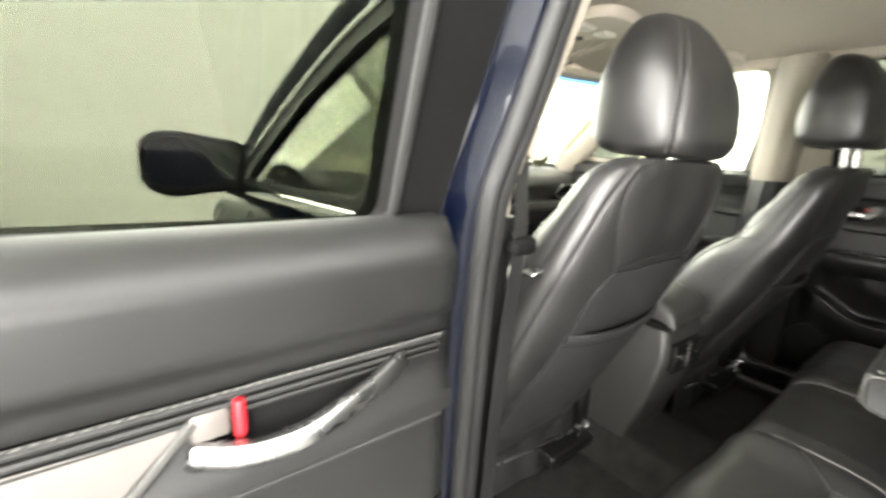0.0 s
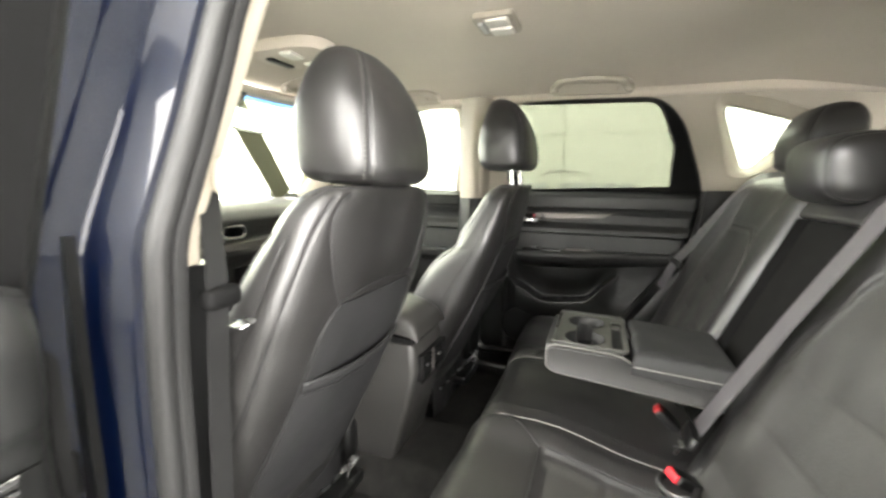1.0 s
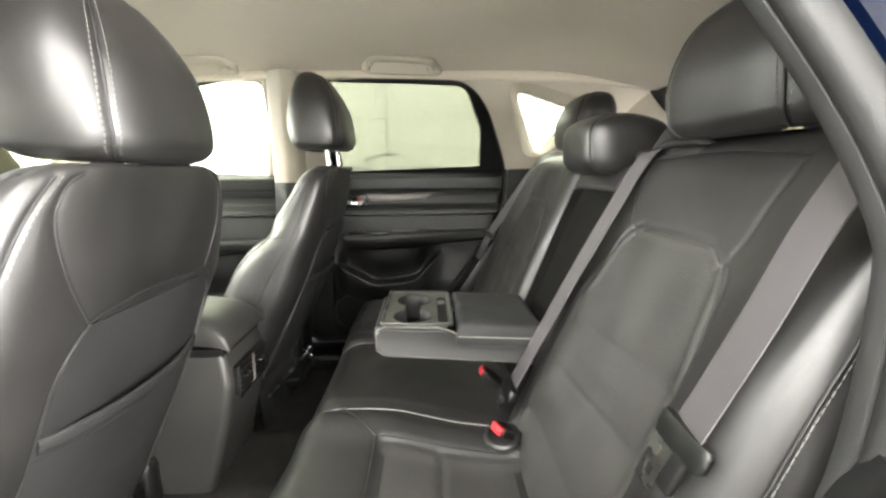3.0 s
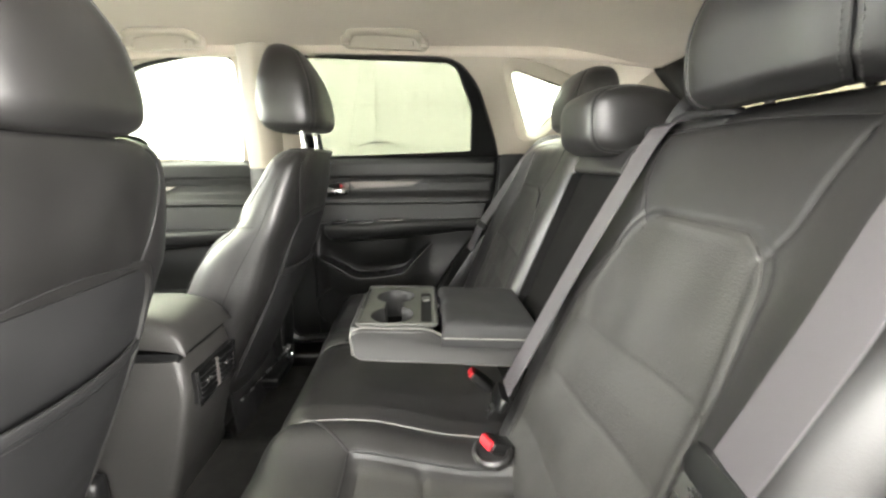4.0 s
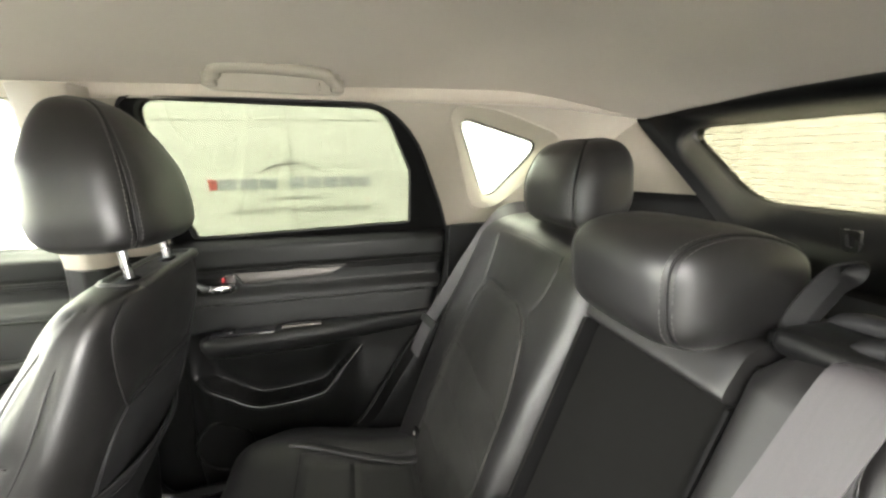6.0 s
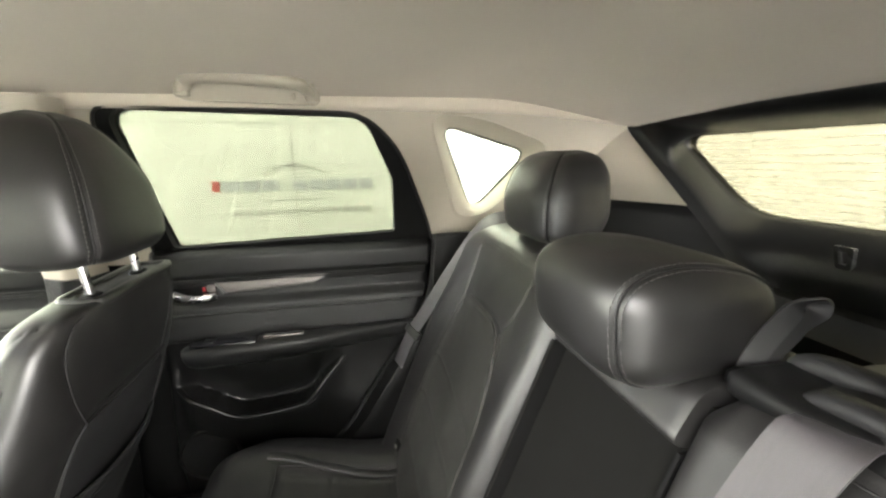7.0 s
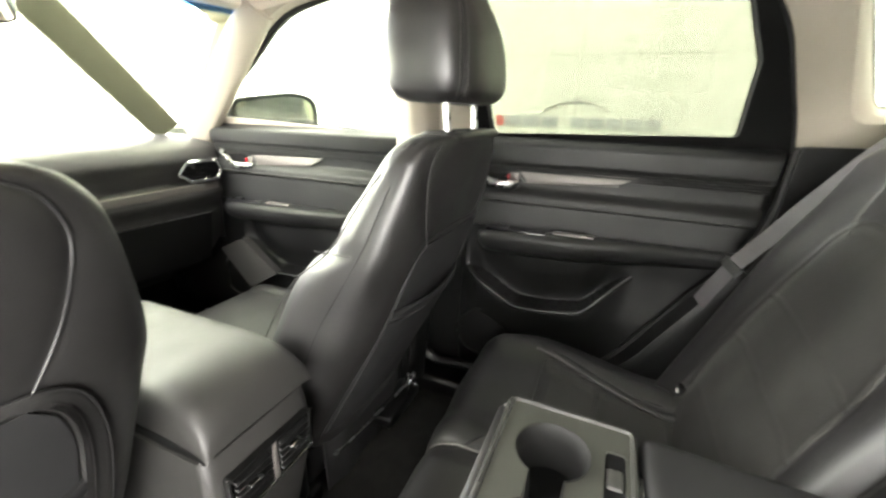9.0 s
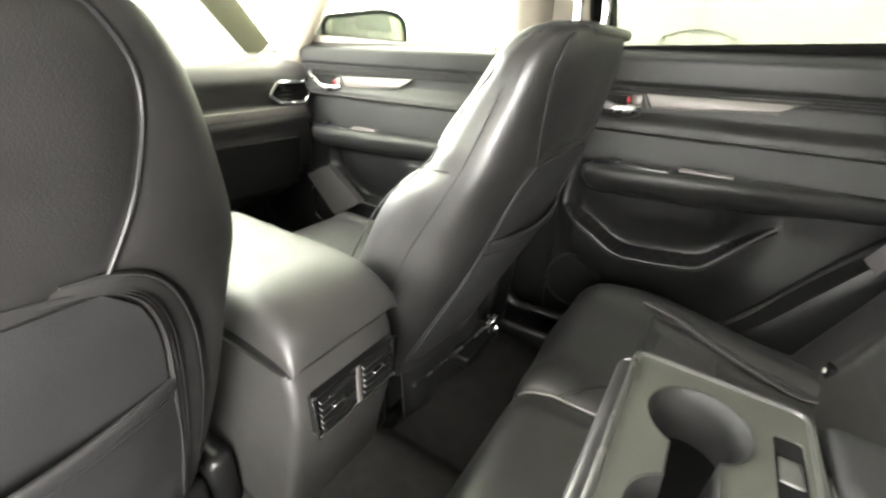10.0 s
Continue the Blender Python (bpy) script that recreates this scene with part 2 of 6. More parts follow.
def stitches(points, gap=0.0065, long=0.0042, r=0.0008):
    p = [Vector(q) for q in points]
    geos, run, todo = [], 0.0, 0.0
    for a, b in zip(p, p[1:]):
        d = (b - a).length
        if d < 1e-7:
            continue
        while todo < run + d:
            q = a + (b - a) * ((todo - run) / d)
            t = (b - a) / d
            geos.append(tube([q, q + t * long * 0.5, q + t * long], r, 4))
            todo += gap
        run += d
    return join(*geos)


def roundpoly(points, radius, n=5):
    """2D outline with its corners rounded; radius: one, or one each."""
    out = []
    m = len(points)
    radii = radius if isinstance(radius, (list, tuple)) else [radius] * m
    for i in range(m):
        a, b, c = (Vector(points[(i + k) % m]) for k in (-1, 0, 1))
        ra = min(radii[i], (a - b).length * 0.48, (c - b).length * 0.48)
        p, q = b + (a - b).normalized() * ra, b + (c - b).normalized() * ra
        for j in range(n + 1):
            t = j / n
            out.append((1 - t) ** 2 * p + 2 * t * (1 - t) * b + t * t * q)
    return out


def prism(outline, holes, put, d0, d1):
    """Flat plate with holes; put(u, v, d) lays it into space."""
    from mathutils.geometry import tessellate_polygon
    rings = [[Vector((*p, 0)) for p in outline]] + [[Vector((*p, 0)) for p in h] for h in holes]
    flat = [p for r in rings for p in r]
    tris = tessellate_polygon(rings)
    n = len(flat)
    verts = [Vector(put(p.x, p.y, d0)) for p in flat] + [Vector(put(p.x, p.y, d1)) for p in flat]
    faces = [tuple(t) for t in tris] + [tuple(i + n for i in reversed(t)) for t in tris]
    k = 0
    for r in rings:
        m = len(r)
        faces += [(k + i, k + (i + 1) % m, k + (i + 1) % m + n, k + i + n) for i in range(m)]
        k += m
    return verts, faces


def seam_field(lines, margin=0.06, res=0.0025):
    """Distance to the nearest of some 2D seam lines, as a quick lookup."""
    pts = [np.array([(q[0], q[1]) for q in line], float) for line in lines]
    low, high = np.min([p.min(0) for p in pts], 0) - margin, np.max([p.max(0) for p in pts], 0) + margin
    nx, nz = (int(v) + 2 for v in (high - low) / res)
    g = np.stack(np.meshgrid(low[0] + res * np.arange(nx), low[1] + res * np.arange(nz), indexing="ij"), -1)
    best = np.full((nx, nz), 9.0)
    for p in pts:
        for a, b in zip(p, p[1:]):
            ab = b - a
            t = np.clip(((g - a) @ ab) / max(1e-12, ab @ ab), 0, 1)
            best = np.minimum(best, np.linalg.norm(g - a - t[..., None] * ab, axis=-1))

    def at(a, b):
        i, j = (a - low[0]) / res, (b - low[1]) / res
        if not (0 <= i < nx - 1 and 0 <= j < nz - 1):
            return margin
        k, m = int(i), int(j)
        u, v = i - k, j - m
        return float((best[k, m] * (1 - u) + best[k + 1, m] * u) * (1 - v) + (best[k, m + 1] * (1 - u) + best[k + 1, m + 1] * u) * v)
    return at


def crease(d, depth=0.0042, wide=0.0038, puff=0.0035, soft=0.022):
    """Height of leather at a distance d from a sewn seam: a narrow valley between puffed sides."""
    return puff * (1 - math.exp(-(d / soft) ** 2)) - puff - depth * math.exp(-(d / wide) ** 2)


def sewn(geo, curves, depth=0.0022, wide=0.0035, puff=0.0035, soft=0.020):
    """Presses seam lines into a closed leather body and lets the leather swell between them."""
    v = np.array([tuple(p) for p in geo[0]], float)
    n = np.zeros_like(v)
    for face in geo[1]:
        f = v[list(face)]
        k = np.cross(f[1] - f[0], f[2] - f[0])
        n[list(face)] += k
    n /= np.maximum(np.linalg.norm(n, axis=1, keepdims=True), 1e-12)
    n *= np.where(((v - v.mean(0)) * n).sum() < 0, -1, 1)
    pts = []
    for curve in curves:
        for a, b in zip(curve, curve[1:]):
            a, b = np.array(tuple(a)), np.array(tuple(b))
            m = max(1, int(np.linalg.norm(b - a) / 0.003))
            pts += [a + (b - a) * i / m for i in range(m)]
    pts = np.array(pts)
    dist = np.concatenate([np.sqrt(((v[i:i + 800, None] - pts[None]) ** 2).sum(-1).min(1)) for i in range(0, len(v), 800)])
    lift = puff * (1 - np.exp(-(dist / soft) ** 2)) - depth * np.exp(-(dist / wide) ** 2)
    return [Vector(p) for p in v + n * lift[:, None]], geo[1]


def head_pad(w, h, front, back, lean, rise, power=3.4, n=64, rows=44):
    """Headrest cushion: half widths, and depths to both sides, by the share of its height; lean: forward drift of the top; rise: how far the
    lower edge climbs towards the side that faces away from the sitter (sign: +1 that side is +y)."""
    def point(q, c, s, grow=1.0):
        a, f, b = tab(q, w) * grow, tab(q, front) * grow, tab(q, back) * grow
        x = a * math.copysign(abs(c) ** (2 / power), c)
        y = (f if s > 0 else -b) * abs(s) ** (2 / power)
        away = step(0.4, -1.0, y / b if y < 0 else 0.0)
        return Vector((x, y + lean * q * q, h * q + rise * (1 - q) ** 2 * away))
    loops = []
    for i in range(rows + 1):
        q = 0.5 - 0.5 * math.cos(math.pi * i / rows)
        loops.append([point(q, math.cos(2 * math.pi * k / n), math.sin(2 * math.pi * k / n)) for k in range(n)])
    return loft(loops), point


def flipped(geo):
    return [Vector((-v[0], v[1], v[2])) for v in geo[0]], geo[1]


# ---- the booth ----
part("floor", slab(lambda u, v: (-3.6 + 6.87 * u, -4.2 + 10.2 * v, 0.0), 8, 8, (0, 0, -0.1)), FLOOR, None, "pale grey sealed concrete floor of the booth", kind="structure")
part("wall_east", rbox(3.27, 3.42, -4.2, 6.0, 0, 3.7, 0), WALL, None, "white panelled booth wall with a printed sign", kind="structure")
part("wall_west", rbox(-3.75, -3.6, -4.2, 6.0, 0, 3.7, 0), WALL, None, "plain white booth wall", kind="structure")
part("wall_north", rbox(-3.6, 3.27, 6.0, 6.15, 0, 3.7, 0), WALL, None, "plain white booth wall ahead of the car", kind="structure")
part("wall_south", rbox(-3.6, 3.27, -4.35, -4.2, 0, 3.7, 0), WALL, None, "plain white booth wall behind the car", kind="structure")
part("ceiling", rbox(-3.75, 3.42, -4.35, 6.15, 3.7, 3.8, 0), WALL, None, "white booth ceiling", kind="structure")
east = bpy.data.objects["wall_east"]
for name, geo in (("panel_joint", rbox(3.262, 3.272, 0.345, 0.357, 0.02, 3.68, 0.002, 1)), ("panel_joint", rbox(3.262, 3.272, -0.92, -0.908, 0.02, 3.68, 0.002, 1)),
                  ("panel_joint", rbox(3.262, 3.272, 1.6, 1.612, 0.02, 3.68, 0.002, 1)), ("panel_joint", rbox(3.264, 3.271, -4.1, 5.9, 1.67, 1.682, 0.002, 1))):
    part(name, geo, JOINT, east)

# sign on the east wall
sign = empty("wall_sign", "printed dealer sign with navy arc and bars on the white wall", "sign")
SX = 3.262


def bar(y0, y1, z0, z1, mat, name="word_bar"):
    part(name, rbox(SX - 0.002, SX + 0.006, y0, y1, z0, z1, 0.002, 1), mat, sign)


arc = [(SX, 0.35 + 0.29 * math.cos(a), 1.17 + 0.165 * math.sin(a)) for a in [math.pi * (0.17 + 0.66 * i / 24) for i in range(25)]]
part("arc", sweep(arc, ring(8, 0.004, 0.012, 2), (1, 0, 0)), GREY, sign, "thin navy arc")
for i in range(5):
    y = 0.35 + (i - 2) * 0.026
    bar(y - 0.004, y + 0.004, 1.312, 1.362, INK, "arc_tick")
bar(0.932, 0.992, 1.126, 1.212, REDINK)
for k in range(3):
    bar(0.912 - 0.154 * k - 0.128, 0.912 - 0.154 * k, 1.126, 1.212, INK)
for k in range(5):
    bar(0.37 - 0.137 * k - 0.112, 0.37 - 0.137 * k, 1.126, 1.212, INK)
for k in range(9):
    y = 0.565 - 0.05 * k
    bar(y - 0.028, y, 1.038, 1.056, GREY)


def printed_word(body, size, y, z, mat):
    """One printed word on the east wall that begins at y; returns where it ends."""
    text = bpy.data.curves.new("word", "FONT")
    text.body, text.size, text.extrude = body, size, 0.001
    source = new("word_source", text)
    me = bpy.data.meshes.new_from_object(source.evaluated_get(bpy.context.evaluated_depsgraph_get()))
    bpy.data.objects.remove(source)
    width = max(v.co.x for v in me.vertices)
    me.transform(Matrix.Translation((SX, y, z)) @ Matrix(((0, 0, -1, 0), (-1, 0, 0, 0), (0, 1, 0, 0), (0, 0, 0, 1))))
    me.materials.append(mat)
    new("printed_word", me).parent = sign
    return y - width


y = 0.855
for body in ("COLORADO'S", "#1", "VOLUME", "DEALER"):
    y = printed_word(body, 0.068, y, 0.926, GREY) - 0.045

# ---- car shell ----
# right greenhouse plane: leans inward with height


def xs(z):
    return 0.742 - 0.40 * (z - 1.15)


def right_plane(y, z, d):
    return (xs(z) + d, y, z)


REARWIN = [(0.325, 1.487), (-0.192, 1.472), (-0.256, 1.328), (-0.260, 1.185), (0.285, 1.168)]
REARFRAME = [(0.352, 1.4935), (-0.194, 1.4785), (-0.272, 1.40), (-0.345, 1.22), (-0.37, 1.13), (0.33, 1.13)]
FRONTWIN = [(0.524, 1.496), (0.66, 1.500), (0.85, 1.469), (0.95, 1.424), (1.05, 1.358), (1.20, 1.273), (1.32, 1.180), (0.580, 1.15), (0.538, 1.32)]
FRONTGLASS = [(0.532, 1.486), (0.66, 1.491), (0.846, 1.459), (0.940, 1.414), (1.045, 1.345), (1.195, 1.262), (1.295, 1.182), (0.590, 1.157), (0.546, 1.32)]
QUARTER = [(-0.340, 1.482), (-0.47, 1.470), (-0.645, 1.412), (-0.665, 1.375), (-0.51, 1.222), (-0.43, 1.215)]
SIDE = [(1.02, 1.508), (0.60, 1.535), (-0.2, 1.535), (-1.02, 1.50), (-1.12, 1.17), (0.42, 1.13), (1.46, 1.13), (1.40, 1.20)]

pillars = prism(roundpoly(SIDE, 0.03), [roundpoly(FRONTWIN, [0.045, 0.05, 0.05, 0.05, 0.05, 0.03, 0.01, 0.02, 0.05]), roundpoly(REARFRAME, [0.05, 0.055, 0.05, 0.03, 0.01, 0.01]), roundpoly(QUARTER, 0.05)], right_plane, -0.012, 0.02)
part("pillar_trim", pillars, TRIM, None, "beige moulded pillar trim round the windows", kind="structure")
# quarter window funnel and pane
qa = roundpoly(QUARTER, 0.05)
QG = [(-0.374, 1.462), (-0.604, 1.396), (-0.604, 1.368), (-0.506, 1.249), (-0.474, 1.249)]
qg = roundpoly(QG, [0.05, 0.022, 0.022, 0.024, 0.024], 6)


def quarter_plane(y, z, d):
    return (0.738 - 0.47 * (z - 1.258) + d, y, z)




def resample(loop, n):
    p = [Vector(q) for q in loop]
    d = [0.0]
    for a, b in zip(p, p[1:] + p[:1]):
        d.append(d[-1] + (b - a).length)
    out = []
    for i in range(n):
        s = d[-1] * i / n
        k = max(j for j in range(len(p)) if d[j] <= s)
        a, b = p[k], p[(k + 1) % len(p)]
        out.append(a + (b - a) * ((s - d[k]) / max(1e-9, d[k + 1] - d[k])))
    return out


def aligned(loop, n, towards):
    r = resample(loop, n)
    k = min(range(n), key=lambda i: (r[i] - Vector(towards)).length)
    return r[k:] + r[:k]


la, lg = aligned(qa, 48, (-0.352, 1.478)), aligned(qg, 48, (-0.392, 1.458))
quarter = empty("window_1", "small three-cornered quarter window in beige trim", "window", kind="structure")
part("window_frame", loft([[right_plane(p.x + (p.x - q.x) * 0.15, p.y + (p.y - q.y) * 0.15, -0.0135) for p, q in zip(la, lg)], [right_plane(p.x, p.y, -0.016) for p in la], [right_plane(p.x * 0.6 + q.x * 0.4, p.y * 0.6 + q.y * 0.4, -0.004) for p, q in zip(la, lg)],
                           [quarter_plane(q.x, q.y, 0) for q in lg]], caps=False), TRIM, quarter)
part("rubber_seal", tube([quarter_plane(q.x, q.y, 0.002) for q in lg], 0.0045, 6, True), RUBBER, quarter)
pane = part("pane", prism(qg, [], quarter_plane, 0.004, 0.008), CLEAR, quarter, "clear quarter pane")

# left greenhouse front (seen from outside through the open door)
left_front = prism(roundpoly([(0.47, 1.51), (0.60, 1.535), (1.02, 1.50), (1.46, 1.13), (0.47, 1.13)], 0.02), [roundpoly(FRONTWIN, 0.03)], right_plane, -0.01, 0.02)
part("pillar_trim", flipped(left_front), TRIM, None, "beige moulded pillar trim of the driver side", kind="structure")
part("pillar_trim", flipped(prism(roundpoly([(-0.30, 1.52), (-0.92, 1.50), (-0.98, 1.17), (-0.46, 1.17)], 0.03), [roundpoly(QUARTER, 0.05)], right_plane, -0.012, 0.02)), TRIM, None,
     "beige rear pillar trim with quarter window hole", kind="structure")
quarter_l = empty("window_2", "small quarter window behind the open door", "window", kind="structure")
part("window_frame", flipped(loft([[right_plane(p.x, p.y, -0.014) for p in la], [(0.69, q.x, q.y) for q in lg]], caps=False)), TRIM, quarter_l)
pane = part("pane", flipped(prism(qg, [], lambda y, z, d: (0.695 + d, y, z), 0, 0.004)), PRIVACY, quarter_l)
pane.visible_shadow = False

# headliner


def roof(u, v):
    x, y = u, v
    tail = step(-0.45, -0.93, y)
    z = 1.562 - 0.062 * (1 - 0.75 * tail) * (abs(x) / 0.62) ** 3.2
    z -= 0.055 * step(0.75, 1.12, y) + 0.098 * tail
    return (x, y, z)


headliner = part("headliner", slab(roof, 48, 60, (0, 0, 0.02), u0=-0.61, u1=0.61, v0=-0.93, v1=1.09), HEADLINER, None, "grey-beige woven headliner under the roof", kind="structure")
for s in (-1, 1):
    rail = [(s * 0.600, y, tab(y, [(-0.93, 1.468), (-0.5, 1.502), (0.0, 1.507), (0.7, 1.505), (1.1, 1.46)])) for y in np.linspace(-0.93, 1.1, 40)]
    part("roof_rail_trim", sweep(rail, ring(14, 0.022, 0.022, 2.4)), HEADLINER, headliner)

# outer skin: roof, left side and right side, dark blue
part("roof_skin", slab(lambda u, v: (u, v, 1.625 - 0.10 * (abs(u) / 0.66) ** 4 - 0.10 * step(0.7, 1.15, v) - 0.08 * step(-0.5, -1.1, v)), 24, 30, (0, 0, 0.006), u0=-0.66, u1=0.66, v0=-1.1, v1=1.12),
     BLUE, None, "dark blue metallic painted car roof", kind="structure")
part("body_side_right", prism(roundpoly([(1.9, 0.35), (1.9, 0.95), (1.45, 1.12), (-1.15, 1.12), (-1.2, 0.35)], 0.06), [], lambda y, z, d: (0.885 - 0.10 * step(0.8, 1.15, z) + d, y, z), 0, 0.01),
     BLUE, None, "dark blue metallic body side", kind="structure")

# ---- opening of the open rear door, left side ----
OPEN = [(0.375, 1.45), (0.30, 1.487), (0.10, 1.49), (-0.12, 1.480), (-0.205, 1.44), (-0.270, 1.33), (-0.345, 1.18), (-0.365, 1.05), (-0.34, 0.88),
        (-0.22, 0.70), (-0.07, 0.52), (0.03, 0.43), (0.12, 0.405), (0.36, 0.405), (0.415, 0.44), (0.42, 0.60), (0.415, 0.95), (0.405, 1.08), (0.39, 1.25)]
opening = [p for p in smooth([(0, *p) for p in OPEN], 6, True)]


def xl(z):
    return -(0.70 if z < 1.12 else 0.70 - 0.33 * (z - 1.12)) + (0.03 * step(0.6, 0.42, z))


def around(off, depth):
    """The outline of the opening, grown by off and moved outward by depth."""
    m = len(opening)
    out = []
    for i in range(m):
        t = (opening[(i + 1) % m] - opening[i - 1]).normalized()
        n = Vector((0, -t.z, t.y))
        p = opening[i] - n * off if n.dot(opening[i] - Vector((0, 0.05, 0.95))) < 0 else opening[i] + n * off
        out.append(Vector((xl(p.z) - depth, p.y, p.z)))
    return out


frame_l = empty("door_opening", "blue painted door opening with black rubber seal, door open", "door frame", kind="structure")


def band(profile):
    loops = [around(o, d) for o, d in profile]
    n = len(loops[0])
    verts = [v for loop in loops for v in loop]
    faces = [(k * n + i, k * n + (i + 1) % n, (k + 1) * n + (i + 1) % n, (k + 1) * n + i) for k in range(len(loops) - 1) for i in range(n)]
    return verts, faces


part("painted_jamb", band([(0.012, 0.008), (0.02, 0.024), (0.05, 0.036), (0.062, 0.05), (0.066, 0.085), (0.075, 0.11), (0.10, 0.118), (0.12, 0.112), (0.11, 0.06), (0.06, 0.012), (0.012, 0.008)]), BLUE, frame_l, "dark blue gloss painted jamb")
part("rubber_seal", sweep(around(0.008, 0.006), ring(12, 0.015, 0.012, 2.6), (1, 0, 0), True), RUBBER, frame_l, "black hollow rubber door seal")
part("seal_lip", sweep(around(0.0, -0.012), ring(8, 0.008, 0.010, 2), (1, 0, 0), True), RUBBER, frame_l)

# B pillar of the left side: beige upper trim, dark lower trim


def b_pillar(z0, z1, grow):
    loops = []
    for i in range(13):
        z = z0 + (z1 - z0) * i / 12
        edge = tab(z, [(0.44, 0.43), (1.08, 0.412), (1.25, 0.396), (1.49, 0.365)])
        x = xl(z)
        c = [(x + 0.006, edge + 0.006), (x + 0.066 + grow, edge + 0.022), (x + 0.078 + grow, edge + 0.06), (x + 0.05, edge + 0.12), (x + 0.004, edge + 0.13), (x + 0.002, edge + 0.03)]
        loops.append([(p.x, p.y, z) for p in roundpoly(c, 0.012, 3)])
    return loft(loops)


part("pillar_trim", b_pillar(1.085, 1.5, 0.0), TRIM, None, "beige upper centre pillar trim beside the driver", kind="structure")
part("pillar_trim", b_pillar(0.42, 1.083, 0.012), PLASTIC, None, "dark grey lower centre pillar trim", kind="structure")
part("pillar_trim", flipped(b_pillar(1.13, 1.5, 0.0)), TRIM, None, "beige upper centre pillar trim beside the passenger", kind="structure")
part("pillar_trim", flipped(b_pillar(0.42, 1.13, 0.012)), PLASTIC, None, "dark lower centre pillar trim", kind="structure")

# left rear flank behind the opening
part("body_side_left", prism(roundpoly([(-0.43, 1.13), (-1.15, 1.13), (-1.2, 0.35), (-0.20, 0.35), (-0.30, 0.72), (-0.42, 0.95)], 0.03), [], lambda y, z, d: (-0.82 - d, y, z), 0, 0.01), BLUE, None, "dark blue rear flank", kind="structure")

# floor pan, tunnel, sills
part("floor_carpet", slab(lambda u, v: (u, v, 0.37 + 0.085 * (step(0.20, 0.10, abs(u))) + 0.004 * noise.noise(Vector((u * 9, v * 9, 0)))), 60, 60, (0, 0, -0.03), u0=-0.70, u1=0.70, v0=-0.25, v1=1.75),
     CARPET, None, "black car carpet with tunnel hump", kind="structure")
for s in (-1, 1):
    part("sill_trim", rbox(s * 0.72 - 0.07, s * 0.72 + 0.07, 0.0, 1.7, 0.34, 0.42, 0.018), PLASTIC, None, "black scuffed sill trim", kind="structure")
for s, nm in ((1, "far"), (-1, "near")):
    part("inner_side_panel", prism([(-1.15, 0.34), (-1.15, 1.13), (-0.40, 1.13), (-0.40, 0.9), (-0.28, 0.72), (-0.06, 0.47), (0.46, 0.42), (0.46, 1.13), (1.65, 1.10), (1.65, 0.34)] if s < 0 else [(-1.15, 0.34), (-1.15, 1.13), (1.65, 1.13), (1.65, 0.34)], [],
                                   lambda y, z, d: (s * (0.752 + d), y, z), 0, 0.01), PLASTIC, None, "black inner side lining of the " + nm + " side", kind="structure")
# wheel arch trims beside the bench
for s in (-1, 1):
    def arch(u, v):
        z = 0.42 + 0.56 * v
        y = tab(z, [(0.42, 0.11), (0.52, 0.0), (0.62, -0.10), (0.72, -0.165), (0.81, -0.225), (0.92, -0.305), (1.0, -0.34)]) - 0.34 * u
        return (s * (0.742 - 0.05 * step(0, 0.12, u) - 0.015 * math.sin(3 * v)), y, z)
    part("wheel_arch_trim", slab(arch, 20, 24, (s * 0.02, 0, 0)), PLASTIC, None, "black moulded wheel arch trim beside the bench", kind="structure")
part("bench_base", rbox(-0.69, 0.69, -0.44, 0.13, 0.36, 0.585, 0.02), CARPET, None, "black carpeted base under the rear bench", kind="structure")
part("sill_corner", sweep(smooth([(0.69, 0.475, 0.62), (0.69, 0.466, 0.53), (0.688, 0.440, 0.482), (0.686, 0.405, 0.466), (0.686, 0.350, 0.470), (0.686, 0.22, 0.474)], 8), ring(12, 0.014, 0.020, 2.6), (-0.7, 0.3, 0.6)), PLASTIC, None, "glossy dark sill corner below the centre pillar", kind="structure")
# floor mat behind each front seat
for s in (-1, 1):
    m = slab(lambda u, v: (s * 0.37 + 0.22 * u, 0.36 + 0.19 * v, 0.384 + 0.003 * noise.noise(Vector((u * 5, v * 5, s)))), 16, 14, (0, 0, -0.008), u0=-1, v0=-1)
    part("floor_mat", m, CARPET, None, "black textile floor mat in the rear footwell", category="floor mat")

# luggage space, rear wall and tailgate
part("luggage_floor", rbox(-0.62, 0.62, -1.15, -0.45, 0.62, 0.66, 0.01), CARPET, None, "black carpeted luggage floor", kind="structure")
for s, nm in ((1, "right"), (-1, "left")):
    part("luggage_side_trim", prism(roundpoly([(-0.36, 0.5), (-0.355, 0.90), (-0.37, 1.172), (-0.62, 1.178), (-0.70, 1.258), (-1.15, 1.258), (-1.2, 0.95), (-1.2, 0.5)], 0.01),
                                    [], lambda y, z, d: (s * (min(xs(1.17) - 0.03, xs(z) - 0.018) + d), y, z), 0, 0.03), PLASTIC, None, "black grained luggage side trim", kind="structure")


def hatch_in(x, z, d):
    return (x, -0.865 - 0.38 * (1.47 - z) + d, z)


def hatch_out(x, z, d):
    return (x, -1.005 - 0.45 * (1.44 - z) + d, z)


HA = [(-0.640, 1.470), (0.640, 1.470), (0.478, 1.279), (0.377, 1.145), (0.30, 1.09), (-0.30, 1.09), (-0.377, 1.145), (-0.478, 1.279)]
HG = [(-0.545, 1.425), (0.545, 1.425), (0.565, 1.40), (0.455, 1.262), (0.40, 1.235), (-0.40, 1.235), (-0.455, 1.262), (-0.565, 1.40)]
